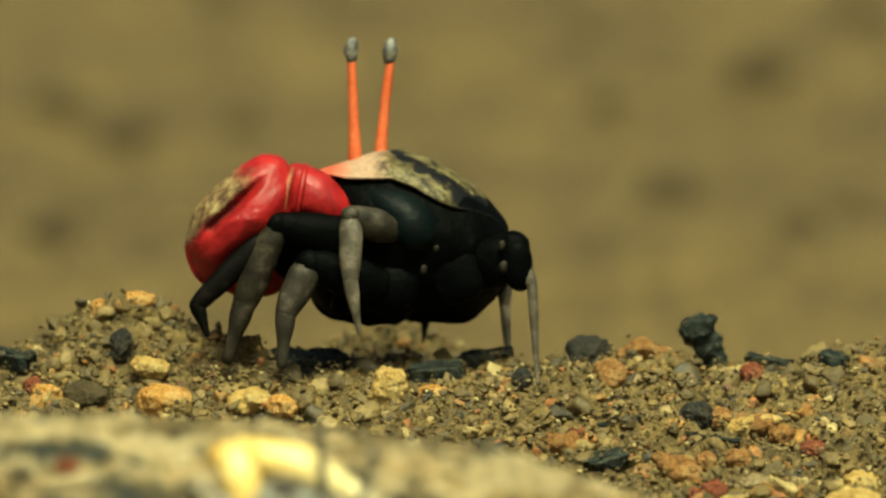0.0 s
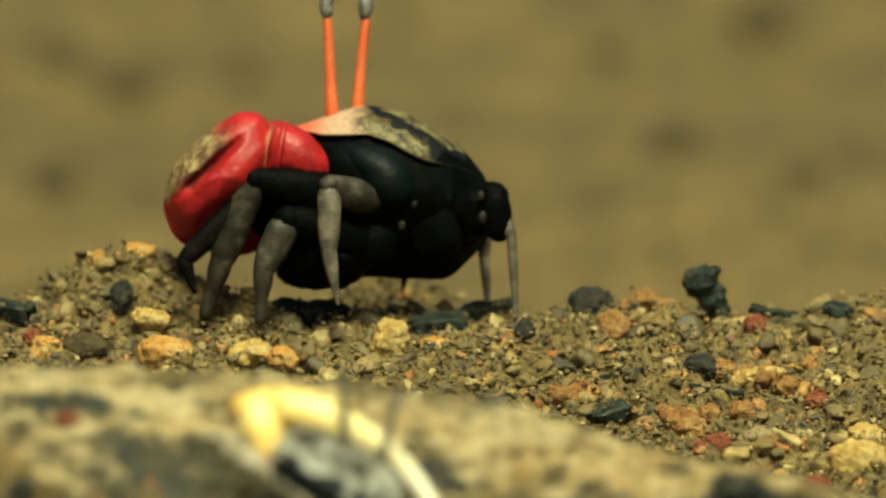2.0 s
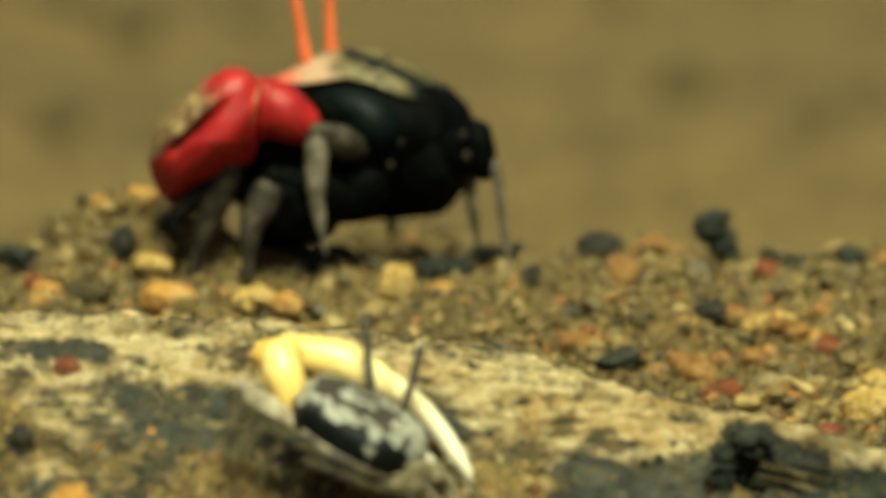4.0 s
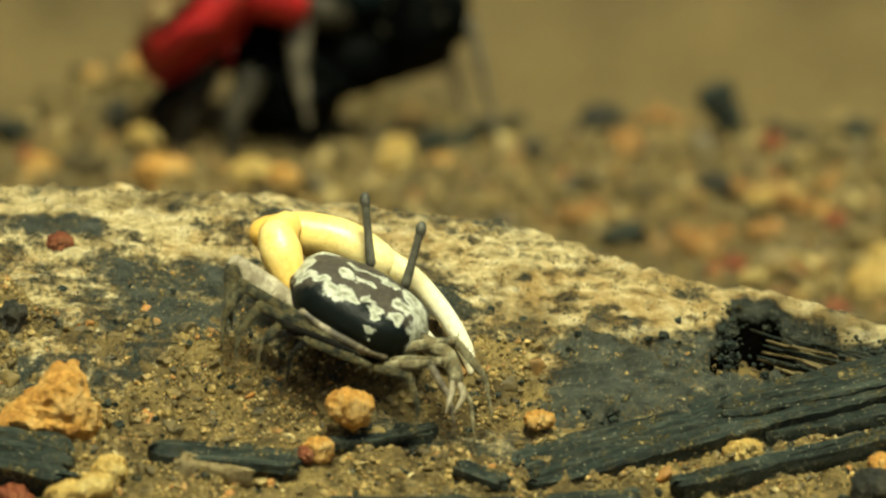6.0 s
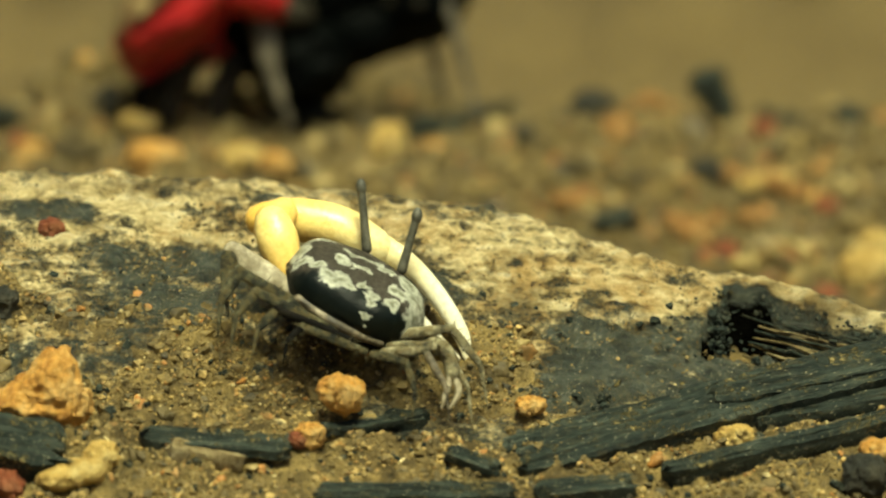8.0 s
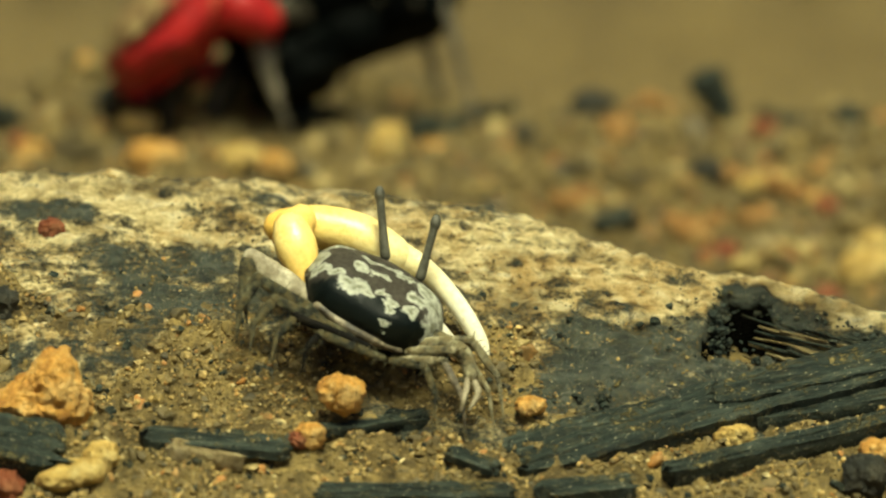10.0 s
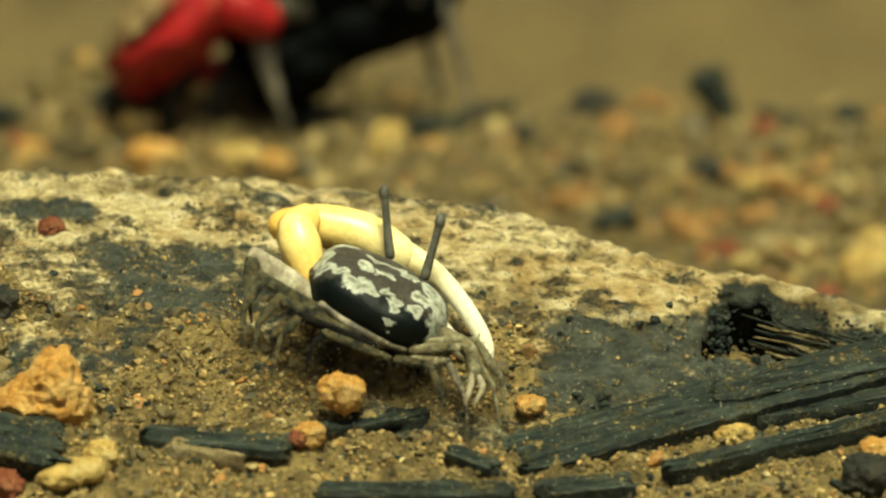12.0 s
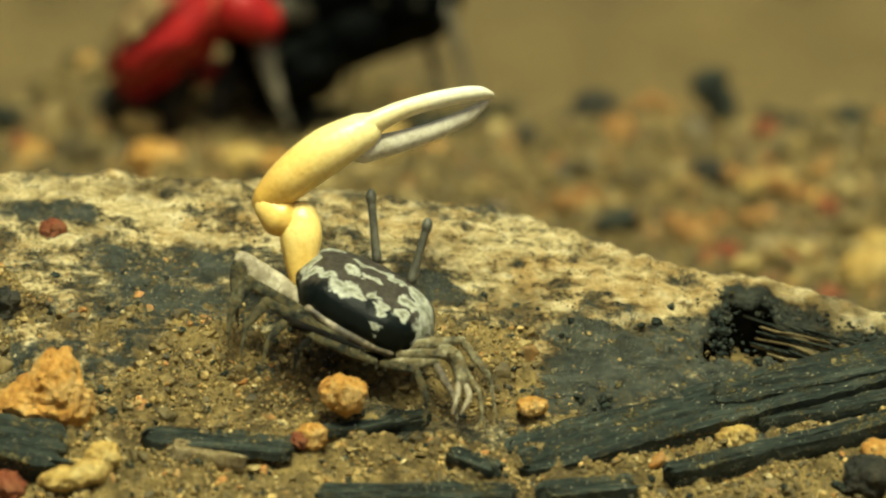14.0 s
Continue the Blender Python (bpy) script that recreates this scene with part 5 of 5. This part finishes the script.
def near_crab():
    """The small pied fiddler crab with the yellow claw, seen from behind. Its space: x across, y deep, z up, tilted a little back."""
    crab = thing("fiddler_crab", "small black-and-white fiddler crab with a long yellow claw", "crab", NEAR_POSE)
    a, f = Vector((0.876, 0, -0.482)), Vector((0.24, 0.81, 0.53))
    f = (f - a * a.dot(f)).normalized()
    n = a.cross(f)
    shell_pose = Matrix.Translation(mm(0.4, -1.0, 4.9)) @ Matrix((a, f, n)).transposed().to_4x4()
    # carapace: broad in front, narrow behind, domed, its edges turned under
    bm = bmesh.new()
    nx, ny = 40, 32
    grid = []
    for j in range(ny + 1):
        t = -1 + 2 * j / ny
        row = []
        for i in range(nx + 1):
            s = -1 + 2 * i / nx
            wide = 7.2 + 0.6 * t - (0.9 * max(0, -t) ** 2)
            q = (1 - abs(s) ** 3.0 * 0.30)
            x = s * wide * (1 - 0.10 * t * t)
            y = t * (5.6 if t > 0 else 4.6) * q + 0.5 * (1 - abs(s)) * (t > 0.5)
            edge = max(abs(s) ** 3.2, abs(t) ** 2.8)
            z = 2.1 * (1 - 0.5 * s * s - 0.3 * t * t) - 2.3 * edge ** 2.4
            z += 0.25 * noise.noise(Vector((s * 2.2, t * 2.2, 4)))
            row.append(bm.verts.new(mm(x, y, z)))
        grid.append(row)
    for j in range(ny):
        for i in range(nx):
            bm.faces.new((grid[j][i], grid[j][i + 1], grid[j + 1][i + 1], grid[j + 1][i]))
    bmesh.ops.solidify(bm, geom=list(bm.faces), thickness=-0.0004)
    shell = part("carapace", bm, PIED, crab, "black shell marbled with white")
    shell.matrix_basis = shell_pose
    bm = bmesh.new()
    blob(bm, (0, 0.2, -1.3), (6.0, 4.3, 2.8), (0, 0, 0), 0.8, 4, 0.3, 0.003, 6)
    body = part("body", bm, DARKLEG, crab)
    body.matrix_basis = shell_pose
    # tail plates folded under the rear edge
    for k in range(3):
        bm = bmesh.new()
        tube(bm, [(-4.6 + k * 0.5, -3.7 - 0.12 * k, -1.3 - k * 0.8), (0, -4.6, -1.2 - k * 0.8), (4.4 - k * 0.5, -3.6, -1.4 - k * 0.8)], [0.4, 0.55, 0.4], 10, 6)
        tail = part("tail_plate", bm, BANDLEG if k % 2 == 0 else DARKLEG, crab)
        tail.matrix_basis = shell_pose
    # eyes
    for p0, p1 in (((1.4, 2.6, 9.0), (0.85, 2.2, 15.0)), ((4.8, 1.8, 7.0), (6.25, 1.4, 12.2))):
        bm = bmesh.new()
        tube(bm, [p0, [(u + v) / 2 for u, v in zip(p0, p1)], p1], [0.5, 0.4, 0.42], 12, 5)
        st = part("eyestalk", bm, DARKEYE, crab, "dark grey eyestalk")
        bm = bmesh.new()
        blob(bm, p1, (0.54, 0.52, 0.85), (0, 8 if p1[0] > 3 else -4, 0), 1.0, 3)
        part("eye", bm, DARKEYE, st)
    # the arm: upper arm, wrist and hand, each in a space of its own from its near joint along +x
    bm = bmesh.new()
    tube(bm, [(0, 0, 0), (2.2, 0, 0), (4.6, 0, 0), (6.4, 0, 0)], [1.0, 1.6, 2.05, 1.8], 16, 6, 0.85)
    upper = part("upper_arm", bm, YELLOW, crab, "butter-yellow upper arm")
    bm = bmesh.new()
    tube(bm, [(0, 0, 0), (1.2, 0, 0.1), (2.4, 0, 0)], [1.6, 2.0, 1.6], 18, 6, 0.95)
    wrist = part("wrist", bm, YELLOW, crab)
    bm = bmesh.new()
    tube(bm, [(0, 0, 0), (3.3, 0, 1.3), (7.6, 0, 1.9), (11.5, 0, 1.5)], [1.7, 2.15, 2.3, 1.85], 18, 7, 1.0)
    hand_ob = part("great_claw", bm, YELLOW, crab, "long yellow claw with an ivory tip")
    bm = bmesh.new()
    tube(bm, [(10.5, 0, 1.8), (15.0, 0, 1.2), (19.2, 0, -0.9), (22.4, 0, -3.4), (23.6, 0, -5.2)], [1.6, 1.1, 0.95, 0.8, 0.35], 14, 7, 0.8)
    part("fixed_finger", bm, YELLOW, hand_ob)
    bm = bmesh.new()
    tube(bm, [(10.4, -0.9, 0.0), (13.6, -1.2, -1.6), (17.0, -1.2, -3.3), (20.4, -0.8, -4.9), (22.8, -0.2, -5.6)], [1.5, 1.25, 1.05, 0.85, 0.35], 14, 7, 0.8)
    part("movable_finger", bm, IVORY, hand_ob, "ivory movable finger")
    # legs
    left = [
        leg(crab, [(-6.0, -1.4, 4.3), (-11.5, -1.0, 9.0), (-12.3, -1.6, 6.0), (-11.9, -2.4, 2.6)], [1.35, 0.95, 0.5, 0.2], PALELEG, LEFTLEG, flat=0.35, label="raised pale walking leg"),
        leg(crab, [(-3.4, -3.6, 2.4), (-10.9, -2.4, 6.9), (-12.6, -3.2, 4.0), (-12.9, -3.8, 0.8)], [0.62, 0.66, 0.42, 0.16], LEFTLEG, LEFTLEG, flat=0.5),
        leg(crab, [(-1.8, -4.4, 1.2), (-9.2, -3.6, 4.9), (-11.2, -4.4, 2.6), (-11.6, -5.0, -0.2)], [0.5, 0.55, 0.38, 0.16], LEFTLEG, LEFTLEG, flat=0.5),
        leg(crab, [(0.0, -4.8, 0.2), (-7.2, -4.4, 3.2), (-9.0, -5.2, 1.4), (-9.6, -5.8, -1.2)], [0.45, 0.5, 0.34, 0.16], DARKLEG, LEFTLEG, flat=0.5),
        leg(crab, [(1.2, -5.2, -0.8), (-4.8, -5.2, 1.6), (-6.2, -6.0, 0.2), (-6.6, -6.6, -2.0)], [0.4, 0.44, 0.3, 0.16], LEFTLEG, DARKLEG, flat=0.5),
    ]
    right = [
        leg(crab, [(4.0, -2.2, 0.6), (9.6, -1.8, 1.2), (12.3, -2.6, -2.4), (12.9, -3.0, -6.6)], [0.52, 0.46, 0.32, 0.13], RIGHTLEG, RIGHTLEG, flat=0.55),
        leg(crab, [(3.6, -3.2, -0.2), (8.6, -3.6, 0.0), (11.2, -4.2, -3.8), (11.8, -4.6, -7.6)], [0.5, 0.44, 0.3, 0.13], RIGHTLEG, RIGHTLEG, flat=0.55),
        leg(crab, [(3.0, -4.0, -0.9), (7.0, -4.8, -0.9), (8.8, -5.4, -4.2), (9.2, -5.6, -7.4)], [0.46, 0.42, 0.3, 0.13], RIGHTLEG, BANDLEG, flat=0.55),
        leg(crab, [(2.0, -4.4, -1.0), (5.2, -5.8, -1.6), (6.2, -6.4, -4.4), (6.0, -6.8, -6.6)], [0.45, 0.4, 0.3, 0.15], LEFTLEG, LEFTLEG, flat=0.55),
    ]
    # bristles along the legs
    rng = random.Random(9)
    for owner in left[1:] + right:
        bm = bmesh.new()
        pieces = [owner, *owner.children]
        for _ in range(70):
            v = rng.choice(rng.choice(pieces).data.vertices)
            way = (v.normal + Vector((rng.uniform(-0.5, 0.5), rng.uniform(-0.5, 0.5), rng.uniform(-0.6, 0.4)))).normalized() * 1000
            p = v.co * 1000
            reach = rng.uniform(0.3, 0.8)
            tube(bm, [p, p + way * (reach * 0.0005), p + way * (reach * 0.001)], [0.045, 0.035, 0.012], 3, 1)
        part("bristles", bm, LEFTLEG, owner, "fringe of short dark bristles")
    # the small feeding claw
    bm = bmesh.new()
    tube(bm, [(6.0, -0.6, 1.0), (8.8, -2.6, -0.4), (9.6, -4.6, -2.6)], [0.9, 0.8, 0.75], 12, 5, 0.8)
    small = part("small_claw", bm, RIGHTLEG, crab)
    for dx in (-0.35, 0.4):
        bm = bmesh.new()
        tube(bm, [(9.5 + dx * 0.6, -4.8, -2.8), (9.6 + dx * 1.6, -5.2, -4.2), (9.0 + dx, -5.6, -5.8)], [0.35, 0.34, 0.12], 8, 5)
        part("small_finger", bm, PALELEG, small, "pale slender finger")
    crab.scale = (0.945,) * 3
    return crab, upper, wrist, hand_ob, right, small


pied_crab, pied_upper, pied_wrist, pied_hand, pied_right, pied_small = near_crab()


# ---- what moves ----
def aim(x, y, z, tx, ty, tz, roll=0.0):
    """A limb's pose, in millimetres: its root, the point that its +x axis aims at, and its roll."""
    way = (Vector((tx, ty, tz)) - Vector((x, y, z))).normalized()
    side = Vector((0, 1, 0)) - way * way.y
    side.normalize()
    up = way.cross(side)
    m = Matrix((way, side, up)).transposed().to_4x4()
    return Matrix.Translation(mm(x, y, z)) @ m @ pose(0, 0, 0, roll)


def motions():
    # the camera's focus: far crab, then near crab
    walk(focus, [(t, pose(0, y, 0)) for t, y in [(0, -0.016), (1.6, -0.019), (2.4, -0.024), (3.2, -0.034), (5.2, -0.110), (6, -0.1125), (14, -0.1125)]])
    # the red crab sidles and leans, rises on its legs, then drops: seconds, across, up (mm), lean, of the body and then of the feet
    rows = [(0, 0, 0, 0, 0, 0, 0), (0.8, -1.1, -0.2, 0, -1.1, -0.2, 0), (1.5, -1.9, -0.4, -0.5, -1.95, -0.4, 0), (3, -3.3, -0.7, -1.5, -3.3, -0.9, 0), (4.2, -3.4, 0.1, -10, -4.9, -1.2, -4),
            (5.3, -2.6, 1.0, -20, -6.2, -1.2, -9), (6.2, -2.5, 0.8, -20, -6.2, -0.6, -10), (6.4, -1.8, 1.7, -18, -6.1, -0.2, -10), (6.7, -0.4, 3.8, -15, -6.0, 2.5, -12), (7.0, -0.2, 4.7, -14, -6.0, 2.9, -12),
            (7.75, -0.1, 4.5, -14, -6.1, 2.9, -12), (8.0, -0.65, 2.5, -22, -7.4, -0.6, -12), (10.3, -1.7, 2.5, -22, -7.7, -0.7, -12), (14, -1.7, 2.5, -22, -7.7, -0.7, -12)]

    def leaning(x, z, ry, y=0.0):
        return pose(x / 1000, y / 1000, z / 1000, 0, ry, 0)

    walk(red_crab, [(t, FAR_POSE @ leaning(x, z, ry)) for t, x, z, ry, *feet in rows])
    # the claw keeps its own line and comes forward: seconds, across, up, deep
    claw_rows = [(0, 0, 0, 0), (0.8, -1.0, -0.2, 0), (1.5, -1.8, -0.5, 0), (3, -3.4, -1.4, -0.6), (4.2, -4.4, -2.2, -3), (5.3, -5.0, -2.9, -5), (6.2, -5.2, -2.9, -5), (6.4, -4.9, -2.3, -5), (6.7, -4.6, 0.2, -5),
                 (7.0, -4.4, 2.3, -5), (7.75, -4.4, 2.3, -5), (8.0, -6.4, -3.9, -5), (10.3, -7.1, -6.0, -5), (14, -7.3, -6.0, -5)]
    walk(red_claw, [(t, leaning(x, z, ry).inverted() @ leaning(cx - 8.5, cz + 15.0, 0, cy * 1.5 - 3.5) @ pose(0, 0, 0, -3.2 * cy, 0, 0)) for (t, x, z, ry, *feet), (_, cx, cz, cy) in zip(rows, claw_rows)])
    # the filler slides left in place of folded thighs and the shade between them
    walk(red_crab_filler, [(t, pose(-0.006 * s, -0.0035 * s, -0.0012 * s, 0, 0, 0)) for t, s in [(0, 0), (1, 0.15), (2, 0.6), (3, 0.9), (5.3, 1), (14, 1)]])
    for n, part_leg in enumerate(red_legs):
        back = (0.0015, 0.0015, 0.006, 0, 0, 0, 0)[n]
        reach = [0, 0.6, 1.6, 2.4, 2.4, 2.4, 2.4, 2.4, 4.2, 4.6, 4.6, 2.8, 2.8, 2.8] if n == 3 else [0.0] * 14
        # the fore legs bend under the lowered claw
        stoop = [0, 0, 0.3, 1.0, 2.4, 3.6, 3.6, 3.0, 1.6, 1.4, 1.4, 3.8, 4.2, 4.2] if n < 3 else [0.0] * 14
        steps = []
        for (t, x, z, ry, fx, fz, fry), low, bent in zip(rows, reach, stoop):
            low = low + bent
            turn = -fry * (0.1 if n == 3 and t > 7.9 else 0.9)
            foot = leaning(fx, fz, fry) @ pose(0, back if t > 7.9 else 0, (-fz - low) / 1000, 0, turn, 0)
            if n == 0:
                foot = leaning(1.3 * min(1.0, t / 2.5), 0, 0) @ foot
            if n > 3:
                # the hind legs hang from the raised side of the body
                foot = foot @ leaning(0, 0, 0.45 * ry)
            steps.append((t, leaning(x, z, ry).inverted() @ foot))
        walk(part_leg, steps)
    # the pied crab shifts a little and at last waves its claw
    rows = [(0, -4.0, 0), (1.5, -2.7, 0.2), (3, -0.8, 0.4), (5.3, -0.2, 0), (7.5, 0, 0), (8.2, 0.4, -0.1), (10.3, 2.0, -0.7), (11.2, 2.0, -0.7), (12, 2.35, -0.7),
            (12.5, 2.8, -0.85), (13.1, 2.7, -0.95), (13.5, 1.9, -0.95), (14, 1.0, -0.9)]
    walk(pied_crab, [(t, NEAR_POSE @ pose(x / 1000, 0, z / 1000)) for t, x, z in rows])
    def hand_at(x, y, z, angle, roll, deep):
        a = radians(angle)
        return aim(x, y, z, x + 20 * math.cos(a), y + deep, z + 20 * math.sin(a), roll)

    upper_low, upper_mid, upper_high = aim(-5.9, 0.6, 5.6, -8.0, 2.4, 12.4), aim(-5.5, 1.4, 6.2, -7.4, 2.2, 12.6), aim(-6.0, 1.2, 6.6, -5.9, 1.4, 12.8)
    wrist_low, wrist_mid, wrist_high = aim(-8.1, 3.1, 10.8, -7.3, 3.7, 11.9), aim(-7.6, 2.4, 11.8, -7.0, 3.0, 13.2), aim(-6.9, 1.6, 12.6, -9.4, 1.4, 14.2)
    rest = hand_at(-8.9, 6.8, 11.9, -21.5, 0, -2)
    rows_u = [(0, upper_low), (13.4, upper_low), (13.6, upper_mid), (13.7, upper_mid), (13.8, upper_high), (14, upper_high)]
    rows_w = [(0, wrist_low), (13.4, wrist_low), (13.6, wrist_mid), (13.7, wrist_mid), (13.8, wrist_high), (14, wrist_high)]
    rows_h = [(0, rest), (13.3, rest), (13.5, hand_at(-8.2, 6.4, 13.0, -21, 0, -2)), (13.6, hand_at(-7.4, 5.4, 14.6, -19, 10, -2)), (13.7, hand_at(-8.2, 3.6, 14.8, 18, 35, -2)),
              (13.8, hand_at(-8.1, 2.0, 15.5, 41, 60, -1)), (13.9, hand_at(-8.9, 2.0, 14.6, 35, 62, -1)), (14, hand_at(-9.1, 2.0, 14.7, 32, 58, -1))]
    for ob, keyed in ((pied_upper, rows_u), (pied_wrist, rows_w), (pied_hand, rows_h)):
        walk(ob, keyed)
    for n, part_leg in enumerate(pied_right):
        swing = [(0, 0), (5.3, 0)]
        swing += [(5.3 + 0.35 * k, (6 if (k + n) % 2 else -4)) for k in range(1, 25)] + [(14, 0)]
        walk(part_leg, [(t, pose(0, 0, 0, 0, a * 0.5, 0)) for t, a in swing])
    walk(pied_small, [(0, pose(0, 0, 0)), (5.3, pose(0, 0, 0))] + [(5.3 + 0.3 * k, pose(0.0002 * (k % 2), 0, 0.0004 * (k % 3), 0, 3 * (k % 2), 0)) for k in range(1, 28)] + [(14, pose(0, 0, 0))])


motions()
